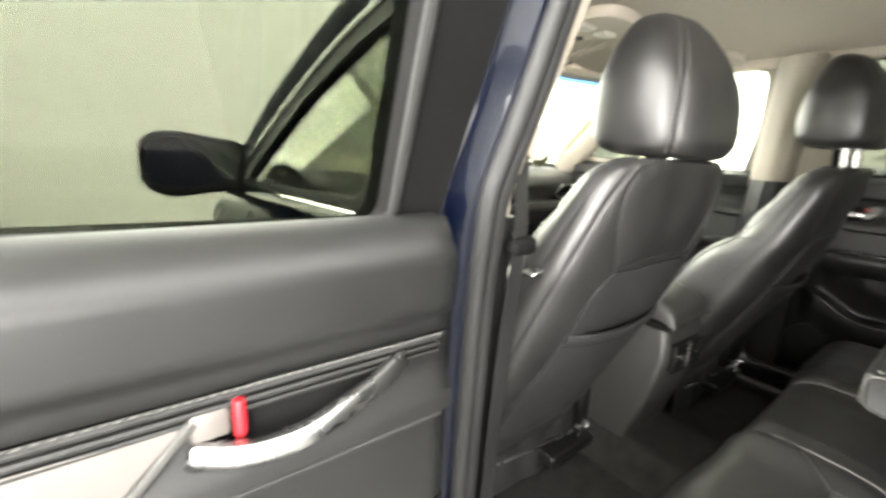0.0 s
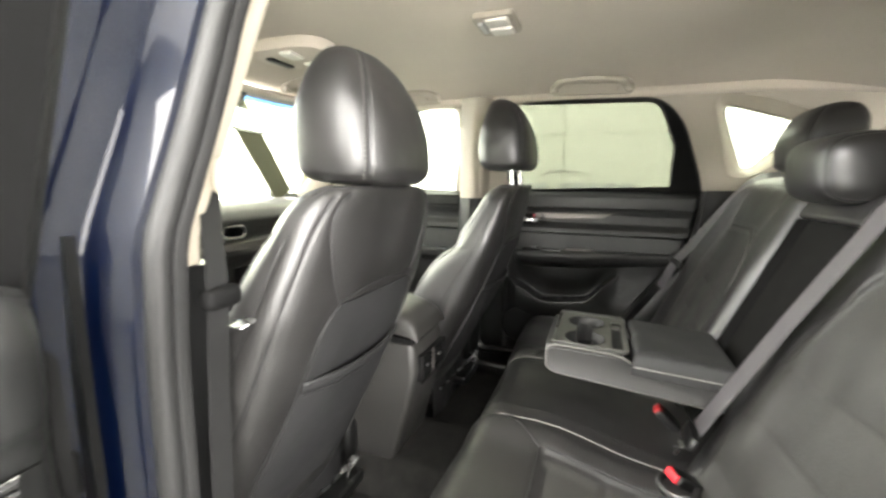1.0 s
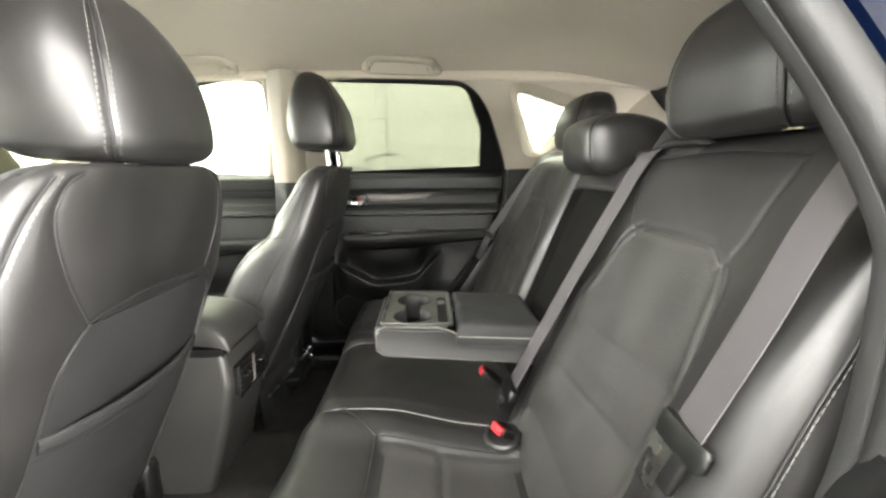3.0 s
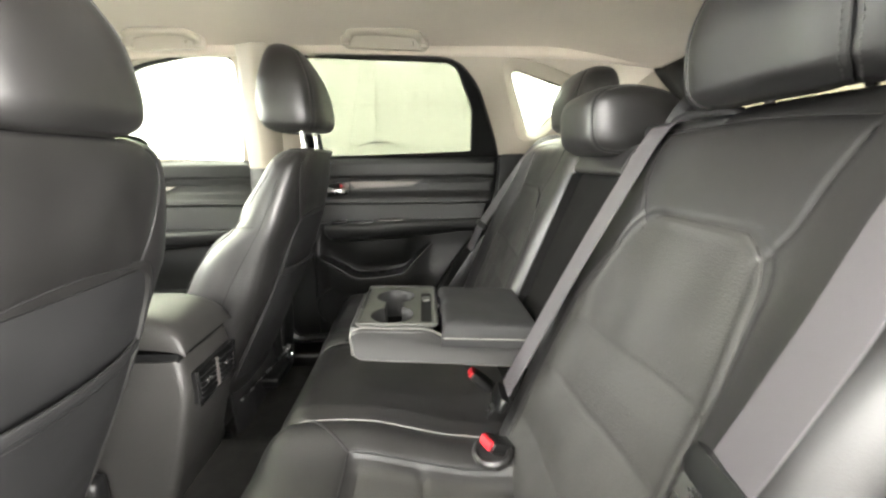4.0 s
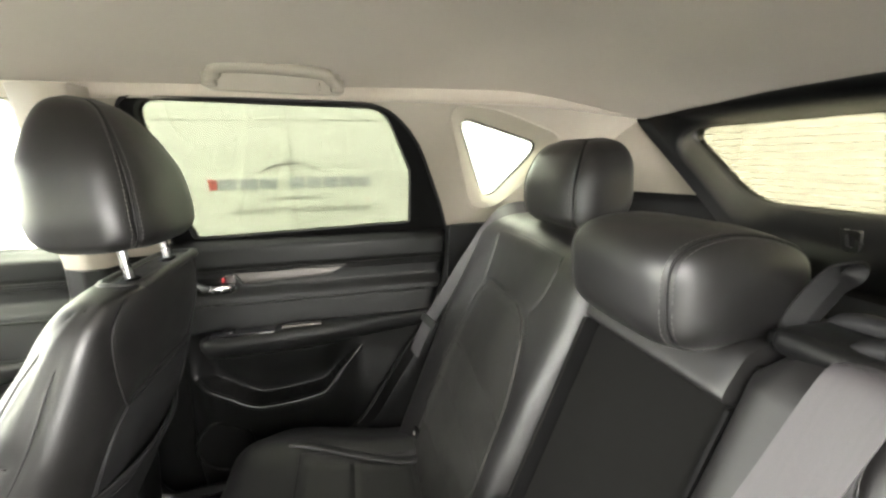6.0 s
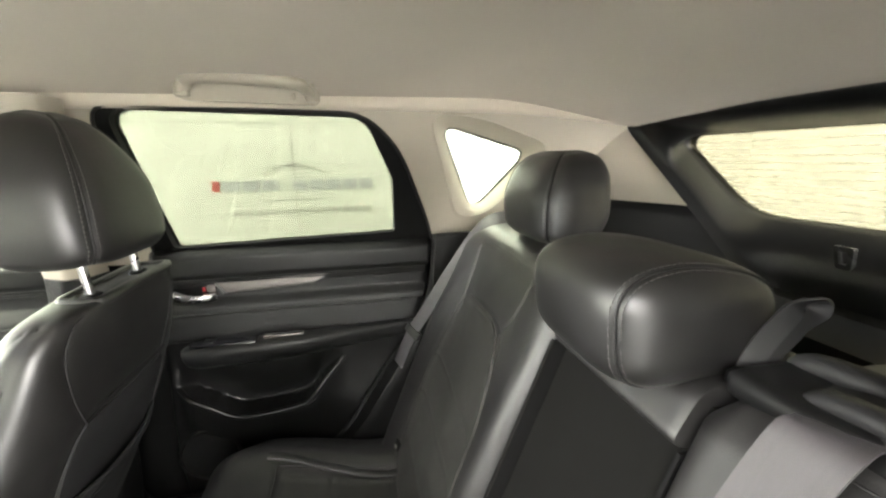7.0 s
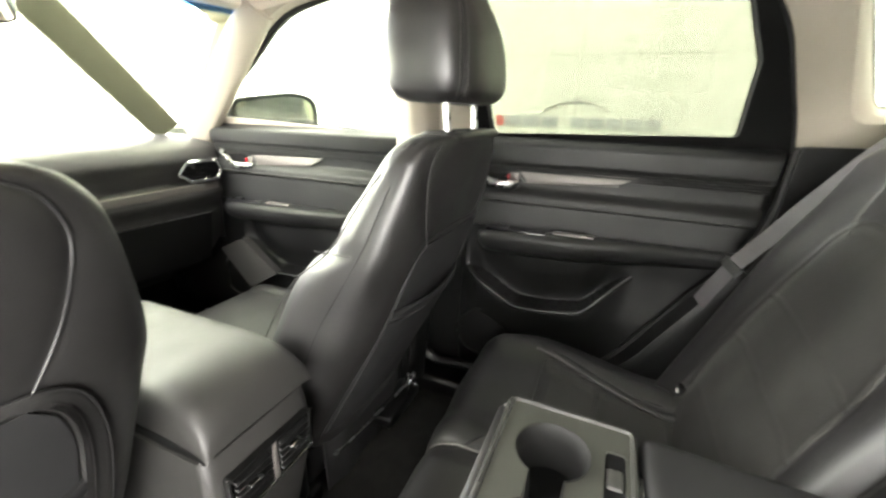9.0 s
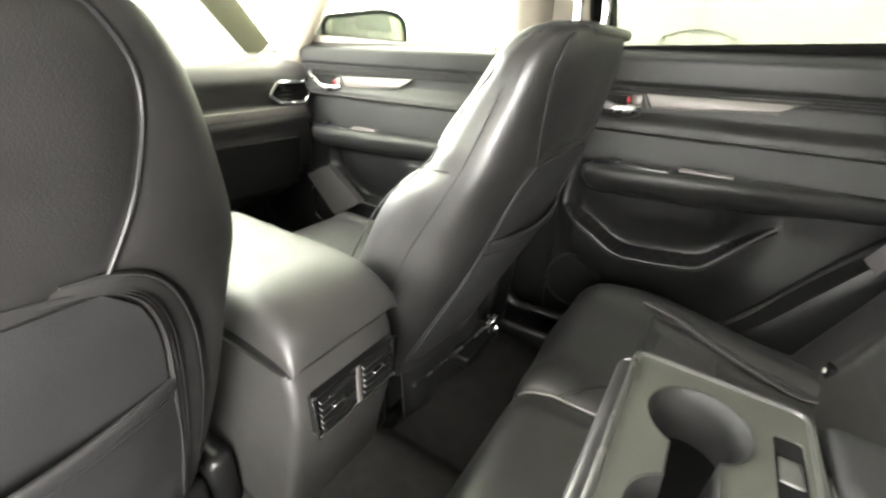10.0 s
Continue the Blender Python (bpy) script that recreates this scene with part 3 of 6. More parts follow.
ha, hg = aligned(roundpoly(HA, [0.066, 0.066, 0.10, 0.075, 0.075, 0.075, 0.075, 0.10], 10), 200, (-0.52, 1.474)), aligned(roundpoly(HG, 0.045, 8), 200, (-0.545, 1.425))
hatch = empty("tailgate", "closed tailgate with black trim and rear window", "tailgate")
flange = loft([[hatch_in(p.x * 0.985, p.y * 0.998, -0.012) for p in ha], [(p.x * 1.35 + (math.copysign(0.672, p.x) - p.x * 1.35) * step(0.22, 0.42, abs(p.x)), -0.86 + 0.10 * step(1.22, 1.36, p.y), p.y + 0.035 * step(1.38, 1.47, p.y)) for p in ha]], caps=False)
for name, mat, keep in (("rear_pillar_trim", TRIM, True), ("rear_corner_trim", PLASTIC, False)):
    faces = [f for f in flange[1] if (sum(flange[0][i].z for i in f) / len(f) > 1.26) == keep]
    part(name, (flange[0], faces), mat, None, "beige trim between rear pillar and tailgate" if keep else "black corner trim beside the tailgate", kind="structure")


def hatch_section(p, q, t, bulge):
    """A point of the moulded tailgate trim between its outer edge p and the glass edge q."""
    a, b = Vector(hatch_in(p.x * 0.985, p.y * 0.998, -0.03)), Vector(hatch_out(q.x, q.y, 0.01))
    c = Vector((0.0, 0.0, 1.30))
    inward = Vector((c.x - p.x, 0.0, c.z - p.y)).normalized()
    return a.lerp(b, t) + Vector((0, 0.030, 0)) * bulge + inward * 0.012 * bulge


ring_loops = [[hatch_in(p.x, p.y, -0.03) for p in ha], [hatch_in(p.x, p.y, -0.006) for p in ha], [hatch_in(p.x * 0.997, p.y * 0.9995, 0.002) for p in ha]]
ring_loops += [[hatch_section(p, q, t, math.sin(math.pi * (0.12 + 0.88 * t))) for p, q in zip(ha, hg)] for t in (0.04, 0.14, 0.28, 0.42, 0.56, 0.70, 0.84, 0.94, 1.0)]
ring_loops += [[hatch_out(q.x * 0.985, 1.33 + (q.y - 1.33) * 0.97, -0.012) for q in hg]]
part("trim_ring", loft(ring_loops, caps=False), PLASTIC, hatch, "black moulded tailgate trim", angle=70)
pane = part("rear_window", prism(hg, [], hatch_out, 0, 0.004), REARGLASS, hatch, "tinted rear window with heating wires")
pane.visible_shadow = False
for i in range(11):
    z = 1.25 + 0.0155 * i
    half = tab(z, [(1.235, 0.40), (1.262, 0.45), (1.40, 0.555)]) - 0.03
    part("heating_wire", tube([hatch_out(-half, z, 0.006), hatch_out(0, z, 0.006), hatch_out(half, z, 0.006)], 0.0005, 5), WIRE, pane)
part("lower_panel", prism(roundpoly([(-0.66, 1.15), (0.66, 1.15), (0.66, 0.55), (-0.66, 0.55)], 0.03), [], lambda x, z, d: (x, -1.03 - 0.25 * (1.2 - z) - d, z), 0, 0.03), PLASTIC, hatch)
part("hook", rbox(-0.30, -0.28, -1.02, -0.985, 1.12, 1.15, 0.004), SATIN, hatch)
part("pull_grip", prism(roundpoly([(0.176 - 0.018, 1.191 + 0.02), (0.176 + 0.018, 1.191 + 0.02), (0.176 + 0.013, 1.191 - 0.024), (0.176 - 0.013, 1.191 - 0.024)], 0.006, 3), [roundpoly([(0.176 - 0.009, 1.191 + 0.010), (0.176 + 0.009, 1.191 + 0.010), (0.176 + 0.007, 1.191 - 0.014), (0.176 - 0.007, 1.191 - 0.014)], 0.004, 3)], lambda x, z, d: (x, -1.03 - 0.25 * (1.2 - z) + d, z), -0.004, 0.006), RIM, hatch, "small grey pull grip")

# ---- front seats ----
SEAT_W = [(0.50, 0.20), (0.60, 0.222), (0.80, 0.234), (0.95, 0.236), (1.02, 0.230), (1.09, 0.212), (1.14, 0.194), (1.164, 0.174), (1.175, 0.150), (1.180, 0.115)]
SEAT_B = [(0.50, 0.462), (0.64, 0.398), (0.80, 0.322), (1.0, 0.247), (1.12, 0.217), (1.175, 0.210), (1.192, 0.230)]
SEAT_F = [(0.50, 0.70), (0.65, 0.645), (0.82, 0.560), (0.90, 0.515), (0.96, 0.462), (0.988, 0.418), (1.003, 0.402), (1.04, 0.388), (1.10, 0.345), (1.16, 0.305), (1.192, 0.262)]


def seat_section(z, n=200):
    w, b, f = tab(z, SEAT_W), tab(z, SEAT_B), tab(z, SEAT_F)
    mid = b + (f - b) * 0.42
    out = []
    for i in range(n):
        t = 2 * math.pi * i / n
        c, s = math.cos(t), math.sin(t)
        x = w * math.copysign(abs(c) ** (2 / 3.4), c)
        e = 2 / 3.0 if s < 0 else 2 / 2.6
        y = mid + (mid - b if s < 0 else f - mid) * math.copysign(abs(s) ** e, s)
        if s > 0:
            y -= 0.045 * bell(x, 0.12) * step(1.16, 1.0, z)
        out.append((x, y, z))
    return out


def seat_back_y(x, z):
    w, b, f = tab(z, SEAT_W), tab(z, SEAT_B), tab(z, SEAT_F)
    mid = b + (f - b) * 0.42
    c = min(1, abs(x) / w) ** (3.4 / 2)
    return mid - (mid - b) * max(0, 1 - c * c) ** (1 / 3.0)


def on_back(x, z, lift=0.0):
    return Vector((x, seat_back_y(x, z) - lift, z))


BAND_OUT = [(0.100, 1.014), (0.126, 1.011), (0.146, 1.001), (0.160, 0.982), (0.172, 0.950), (0.182, 0.902), (0.190, 0.814), (0.194, 0.70), (0.196, 0.57)]
BAND_IN = [(0.088, 1.004), (0.113, 1.000), (0.130, 0.990), (0.140, 0.975), (0.148, 0.944), (0.151, 0.900), (0.153, 0.840), (0.160, 0.72), (0.164, 0.57)]


def front_seat(cx, dy, lift, tip, label):
    seat = empty("front_seat", label, "car seat", group="front seats")
    at = Matrix.Translation((cx, dy, 0))
    zs = [0.50 + (1.1795 - 0.50) * (1 - (1 - i / 130) ** 1.35) for i in range(131)]
    seams, rows = [], []
    for s in (-1, 1):
        seams.append(smooth([on_back(s * 0.128, 1.170), on_back(s * 0.150, 1.155), on_back(s * 0.162, 1.12), on_back(s * 0.148, 1.06), on_back(s * 0.118, 1.0, 0.002)], 8))
        if s > 0:
            seams.append(smooth([on_back(a, z, 0.001) for a, z in BAND_OUT], 8))
        else:
            seams.append(smooth([on_back(s * 0.118, 1.0, 0.003), on_back(s * 0.138, 0.975, 0.003), on_back(s * 0.152, 0.93, 0.003), on_back(s * 0.160, 0.82, 0.003), on_back(s * 0.175, 0.70, 0.003), on_back(s * 0.18, 0.56, 0.003)], 8))
        if s * cx > 0:
            seams.append(smooth([on_back(s * 0.155, 1.168, 0.001), on_back(s * 0.188, 1.12, 0.001), on_back(s * 0.212, 1.04, 0.001), on_back(s * 0.222, 0.90, 0.001), on_back(s * 0.222, 0.70, 0.001)], 8))
            rows.append([p + Vector((-s * 0.006, -0.0030, 0)) for p in seams[-1][:14]])
        seams.append(smooth([(s * tab(z, SEAT_W) * 0.997, tab(z, SEAT_B) + (tab(z, SEAT_F) - tab(z, SEAT_B)) * q, z) for z, q in ((1.17, 0.45), (1.1, 0.42), (1.0, 0.40), (0.85, 0.40), (0.7, 0.38), (0.56, 0.36))], 8))
        seams.append(smooth([(s * tab(z, SEAT_W) * 0.975, tab(z, SEAT_F) - (tab(z, SEAT_F) - tab(z, SEAT_B)) * q, z) for z, q in ((1.165, 0.42), (1.1, 0.30), (1.0, 0.22), (0.93, 0.2), (0.8, 0.17), (0.62, 0.15))], 8))
        seams.append([Vector((s * (tab(1.0, SEAT_W) + 0.0005), y, 1.0 - 0.03 * (y - 0.33))) for y in np.linspace(0.325, 0.392, 8)])
    seams.append([on_back(x, 1.003 + 0.012 * (1 - (x / 0.118) ** 2), 0.001) for x in np.linspace(-0.118, 0.118, 24)])
    shell = sewn(loft([seat_section(z) for z in zs]), seams, 0.0016, 0.0032, 0.0022, 0.016)
    back = part("backrest", moved(shell, at), LEATHER, seat, "black leather backrest with stitched seams", angle=60)
    for line in seams:
        part("seam", moved(tube(line, 0.0013, 6), at), PIPING, back)
    for line in rows:
        part("stitching", moved(stitches(line, gap=0.007, long=0.0045, r=0.0007), at), STITCH, back, "grey stitching")
    # map pocket: dark mouth between the arch and a thick sagging hem, panel below, loose strap at one side
    def mouth(u, v):
        z = 1.000 - 0.16 * v
        half = tab(z, [(0.78, 0.152), (0.93, 0.148), (0.975, 0.138), (1.0, 0.117)])
        return on_back(u * half, z, 0.0045 + 0.003 * (1 - u * u) * math.sin(math.pi * v))
    pk = part("map_pocket", moved(slab(mouth, 24, 16, (0, 0.004, 0), u0=-1), at), POCKET, back, "black map pocket")

    def panel(u, v):
        z = 0.869 - 0.006 * (1 - u * u) - 0.30 * v
        half = tab(z, [(0.55, 0.172), (0.70, 0.164), (0.87, 0.154)])
        return on_back(u * half, z, 0.004 + 0.020 * (1 - u * u) * (1 - v) ** 1.5)
    part("pocket_panel", moved(slab(panel, 30, 24, (0, 0.004, 0), u0=-1), at), POCKET, pk, "black pocket front panel", angle=60)
    part("hem", moved(sweep([panel(-1 + i / 16, 0) for i in range(33)], ring(12, 0.0045, 0.011, 2.4), (0, -0.3, 1)), at), POCKET, pk, angle=60)
    part("hem_seam", moved(tube([panel(-1 + i / 16, 0.06) + Vector((0, -0.0006, 0)) for i in range(33)], 0.0009, 6), at), PIPING, pk)
    # flat leather band round the pocket, with pleats of gathered leather at its inner side
    rim_o, rim_i = (smooth([on_back(a, z, 0.0) for a, z in row], 8) for row in (BAND_OUT, BAND_IN))
    across = [0.0, 0.03, 0.10, 0.25, 0.45, 0.60, 0.66, 0.72, 0.78, 0.84, 0.90, 0.95, 1.0]
    height = [0.0005, 0.0030, 0.0042, 0.0046, 0.0046, 0.0046, 0.0046, 0.0046, 0.0046, 0.0046, 0.0046, 0.0042, 0.0010]
    pleat = [0, 0, 0, 0, 0, 0.0, 0.0030, -0.0016, 0.0034, -0.0016, 0.0034, -0.0010, 0]
    strips = []
    for k, (o, q) in enumerate(zip(rim_o, rim_i)):
        gather, rise = step(12, 26, k), step(-2, 12, k)
        strips.append([o.lerp(q, t) + Vector((0, -(h * rise + g * gather), 0)) for t, h, g in zip(across, height, pleat)])
    nb = len(across)
    sheet = [p for row in strips for p in row], [(k * nb + j, k * nb + j + 1, (k + 1) * nb + j + 1, (k + 1) * nb + j) for k in range(len(strips) - 1) for j in range(nb - 1)]
    part("strap", moved(sheet, at), LEATHER, pk, "leather band with pleated edge", angle=50)
    part("strap_seam", moved(tube([p[1] + Vector((0, -0.0006, 0)) for p in strips], 0.0010, 6), at), PIPING, pk)
    # headrest
    geo, point = head_pad([(0, 0.085), (0.02, 0.106), (0.08, 0.121), (0.25, 0.127), (0.5, 0.122), (0.75, 0.100), (0.90, 0.074), (0.97, 0.052), (1.0, 0.030)], 0.213 if lift < 1.2 else 0.220,
                          [(0, 0.058), (0.03, 0.072), (0.12, 0.086), (0.28, 0.090), (0.47, 0.084), (0.8, 0.056), (0.95, 0.036), (1.0, 0.016)],
                          [(0, 0.055), (0.03, 0.070), (0.14, 0.081), (0.47, 0.076), (0.8, 0.053), (0.95, 0.033), (1.0, 0.012)], 0.034, 0.0 if lift < 1.2 else 0.005, 3.3, 120, 80)
    hm = Matrix.Translation((cx, 0.262 + dy, lift)) @ pose(0, 0, 0, tip)
    lines = [[point(0.012 + 0.975 * i / 60, s * math.cos(a), -math.sin(a)) for i in range(61) for a in (math.radians(tab(i / 60, [(0, 40), (0.5, 46), (1.0, 60)])),)] for s in (-1, 1)]
    hd = part("headrest", moved(sewn(geo, lines, 0.0020, 0.0035, 0.003, 0.018), hm), LEATHER, seat, "black leather headrest with stitched side seams", angle=60)
    for s in (-1, 1):
        def corner(t, off=0.0, grow=1.003):
            a = math.radians(tab(t, [(0, 40), (0.5, 46), (1.0, 60)]) + off)
            return hm @ point(0.012 + 0.975 * t, s * math.cos(a), -math.sin(a), grow)
        part("seam", tube([corner(i / 44) for i in range(45)], 0.0014, 6), PIPING, hd)
        part("stitching", stitches([corner(i / 44, -6, 1.006) for i in range(45)], gap=0.007, r=0.0008), PALE, hd, "pale stitching")
        part("stitching", stitches([corner(i / 44, 6, 1.006) for i in range(45)], r=0.0007), STITCH, hd)
        px = cx + 0.002 + s * 0.070
        part("headrest_post", tube([(px, dy + 0.236, 1.15), (px, dy + 0.237, 1.19), (px, dy + 0.246, lift + 0.06)], 0.0062, 12, up=(1, 0, 0)), STEEL, seat, "bright chrome headrest post")
        part("post_collar", loft([[(px + a * g, dy + 0.236 + b * g, z) for a, b in ring(20, 0.017, 0.012, 3)] for g, z in ((1.0, 1.170), (1.0, 1.183), (0.85, 1.186))]), DARK, seat)
    if lift > 1.2:
        edge = roundpoly([(cx - 0.094, dy + 0.214), (cx + 0.154, dy + 0.216), (cx + 0.138, dy + 0.274), (cx - 0.088, dy + 0.272)], 0.022, 6)
        part("top_plate", prism(edge, [], lambda x, y, d: (x, y, 1.170 + d), 0.0, 0.0105), POCKET, seat, "sunken leather top of the backrest")
        part("top_rim", sweep([(p.x, p.y, 1.1775) for p in edge], ring(12, 0.0085, 0.0085, 2.4), (0, 0, 1), True), LEATHER, seat, "padded rim round the posts", angle=60)
    # cushion and its side covers
    def seat_pad(u, v):
        x, y = u * 0.245, dy + 0.50 + 0.56 * v
        edge = max(0, 1 - abs(u) ** 6) ** 0.5 * max(0, 1 - abs(2 * v - 1) ** 8) ** 0.5
        z = 0.52 + 0.125 * edge + 0.03 * bell(abs(u) - 0.86, 0.18) * edge + 0.02 * v * edge - 0.006 * bell(abs(u) - 0.66, 0.03)
        return (cx + x, y, z)
    part("cushion", slab(seat_pad, 40, 36, (0, 0, -0.10), u0=-1), LEATHER, seat, "black leather seat cushion", angle=60)
    for s in (-1, 1):
        part("side_cover", rbox(cx + s * 0.232 - 0.022, cx + s * 0.232 + 0.022, dy + 0.46, dy + 1.02, 0.43, 0.56, 0.02), PLASTIC, seat)
        part("seat_rail", rbox(cx + s * 0.19 - 0.018, cx + s * 0.19 + 0.018, dy + 0.50, 1.0, 0.375, 0.43, 0.006), DARK, seat)
        part("rail_cap", rbox(cx + s * 0.19 - 0.026, cx + s * 0.19 + 0.026, dy + 0.47, dy + 0.52, 0.37, 0.42, 0.012), DARK, seat)
    # spring, bent bar and hook under the backrest
    bar = smooth([(cx - 0.16, dy + 0.44, 0.500), (cx - 0.05, dy + 0.42, 0.512), (cx + 0.08, dy + 0.405, 0.518), (cx + 0.17, dy + 0.43, 0.505)], 6)
    part("cross_bar", tube(bar, 0.0035, 8), STEEL, seat)
    coil = [(cx + 0.09 + 0.0009 * k, dy + 0.402 + 0.006 * math.sin(k * 0.9), 0.522 + 0.006 * math.cos(k * 0.9)) for k in range(70)]
    part("coil_spring", tube(coil, 0.0014, 5), STEEL, seat)
    hook = [(cx + 0.125 + 0.024 * math.cos(a), dy + 0.396, 0.498 + 0.018 * math.sin(a)) for a in np.linspace(-0.6, 4.4, 18)]
    part("hook", tube(hook, 0.0026, 8), CHROME, seat)
    part("bracket", rbox(cx + 0.02, cx + 0.19, dy + 0.405, dy + 0.47, 0.43, 0.462, 0.008), PLASTIC, seat)
    # loose cover hanging from the lower edge of the backrest
    def skirt(u, v):
        x = cx + 0.165 * u
        return (x, dy + 0.462 - 0.012 * v + 0.004 * math.sin(38 * x) * v + 0.003 * math.sin(61 * x + 1.0), 0.530 - 0.135 * v)
    part("seat_skirt", slab(skirt, 48, 12, (0, 0.004, 0), u0=-1), POCKET, seat, "gathered black cover under the backrest", angle=60)
    part("seat_pan", rbox(cx - 0.21, cx + 0.21, dy + 0.47, dy + 1.0, 0.44, 0.53, 0.015), DARK, seat)
    return seat


front_seat(-0.367, 0.09, 1.187, 3, "black leather driver seat, headrest pushed fully down")
front_seat(0.367, 0.0, 1.231, 3, "black leather passenger seat, headrest raised on chrome posts")

# ---- rear bench: cushion ----


def bench_y(z):
    return -0.222 - 0.40 * (z - 0.62)


bench = empty("rear_bench", "black leather rear bench seat with stitched panels", "bench seat")
CENTRES = ((-0.40, 0.145), (0.372, 0.118))


def groove(x, y):
    """Depth of the seams in the bench cushion."""
    g = 0.0
    for cx, half in CENTRES:
        dx = abs(x - cx) - half
        inside = y < 0.045
        g += bell(dx, 0.007) * (1 if inside else 0)
        if abs(x - cx) < half:
            g += bell(y - 0.045, 0.007) + 0.7 * bell(y + 0.07, 0.006)
    g += bell(abs(x) - 0.165, 0.008)
    return g


def bench_top(x, y):
    z = 0.628 + 0.05 * step(-0.2, 0.08, y)
    for cx, half in CENTRES:
        dx = abs(x - cx)
        z += 0.018 * bell(dx - half - 0.050, 0.045) - 0.014 * step(half + 0.01, half - 0.03, dx) * step(0.06, 0.02, y)
    z += 0.010 * step(0.16, 0.12, abs(x))
    return z - 0.005 * groove(x, y) + 0.0016 * noise.noise(Vector((x * 13, y * 17, 0.3)))


def bench_fn(u, v):
    x = u * 0.665
    front = 0.205 + 0.018 * bell(abs(x) - 0.40, 0.16) - 0.075 * step(0.50, 0.68, abs(x)) ** 1.5
    end = (1 - abs(u) ** 14) ** 0.5
    if v < 0.7:
        y = -0.26 + (front - 0.06 + 0.26) * v / 0.7
        z = bench_top(x, y)
    else:
        a = (v - 0.7) / 0.3
        y0, z0 = front - 0.06, bench_top(x, front - 0.06)
        if a < 0.55:
            t = a / 0.55 * math.pi / 2
            y, z = y0 + 0.06 * math.sin(t), z0 - 0.06 * (1 - math.cos(t))
        else:
            y, z = y0 + 0.06 - 0.05 * (a - 0.55) / 0.45, z0 - 0.06 - 0.22 * (a - 0.55) / 0.45
        z -= 0.004 * bell(abs(x) - 0.165, 0.008)
    return (x, y, 0.40 + (z - 0.40) * (0.75 + 0.25 * end))


cushion = part("cushion", slab(bench_fn, 200, 90, (0, -0.01, -0.06), u0=-1), LEATHER, bench, "black leather bench cushion with seams", angle=60)
for cx, half in CENTRES:
    def insert_fn(u, v):
        x, y = cx + u * (half - 0.012), -0.205 + 0.238 * v
        fat = max(0, (1 - abs(u) ** 8) * (1 - abs(2 * v - 1) ** 10)) ** 0.5
        return (x, y, bench_top(x, y) + 0.0045 * fat - 0.003 * bell(y + 0.07, 0.006))
    part("cushion_insert", slab(insert_fn, 30, 30, (0, 0, -0.006), u0=-1), INSERT, bench, "perforated leather centre panel", angle=60)
    for s in (-1, 1):
        line = [(cx + s * (half + 0.004), y, bench_top(cx + s * (half + 0.012), y) + 0.0005) for y in np.linspace(-0.2, 0.045, 16)]
        part("piping", tube(line, 0.0022, 6), PIPING, cushion)
    line = [(x, 0.052, bench_top(x, 0.056) + 0.0005) for x in np.linspace(cx - half, cx + half, 16)]
    part("piping", tube(line, 0.0022, 6), PIPING, cushion)
    inner = -1 if cx > 0 else 1
    diag = [(cx + inner * (half + 0.002 + 0.085 * t), 0.05 + 0.085 * t, bench_top(cx + inner * (half + 0.085 * t), 0.05 + 0.085 * t) + 0.001) for t in np.linspace(0, 1, 10)]
    part("piping", tube(diag, 0.0022, 6), PIPING, cushion)
for s in (-1, 1):
    line = [bench_fn(s * 0.165 / 0.665, v) for v in np.linspace(0.05, 0.80, 30)]
    part("piping", tube([(p[0], p[1], p[2] + 0.004) for p in line], 0.0019, 6), PALE, cushion, "pale piping along the seam")

for sx, pts in ((1, [(0.522, 0.075), (0.512, 0.02), (0.496, -0.08), (0.482, -0.185), (0.486, -0.235)]), (-1, [(0.560, 0.075), (0.556, 0.02), (0.550, -0.08), (0.545, -0.185), (0.56, -0.232)])):
    line = smooth([(sx * x, y, bench_top(sx * x, y) + 0.001) for x, y in pts], 8)
    part("seam_roll", sweep(line, ring(14, 0.011, 0.0055, 2.2)), LEATHER, cushion, "glossy rolled leather edge", angle=60)

# ---- rear backrests ----


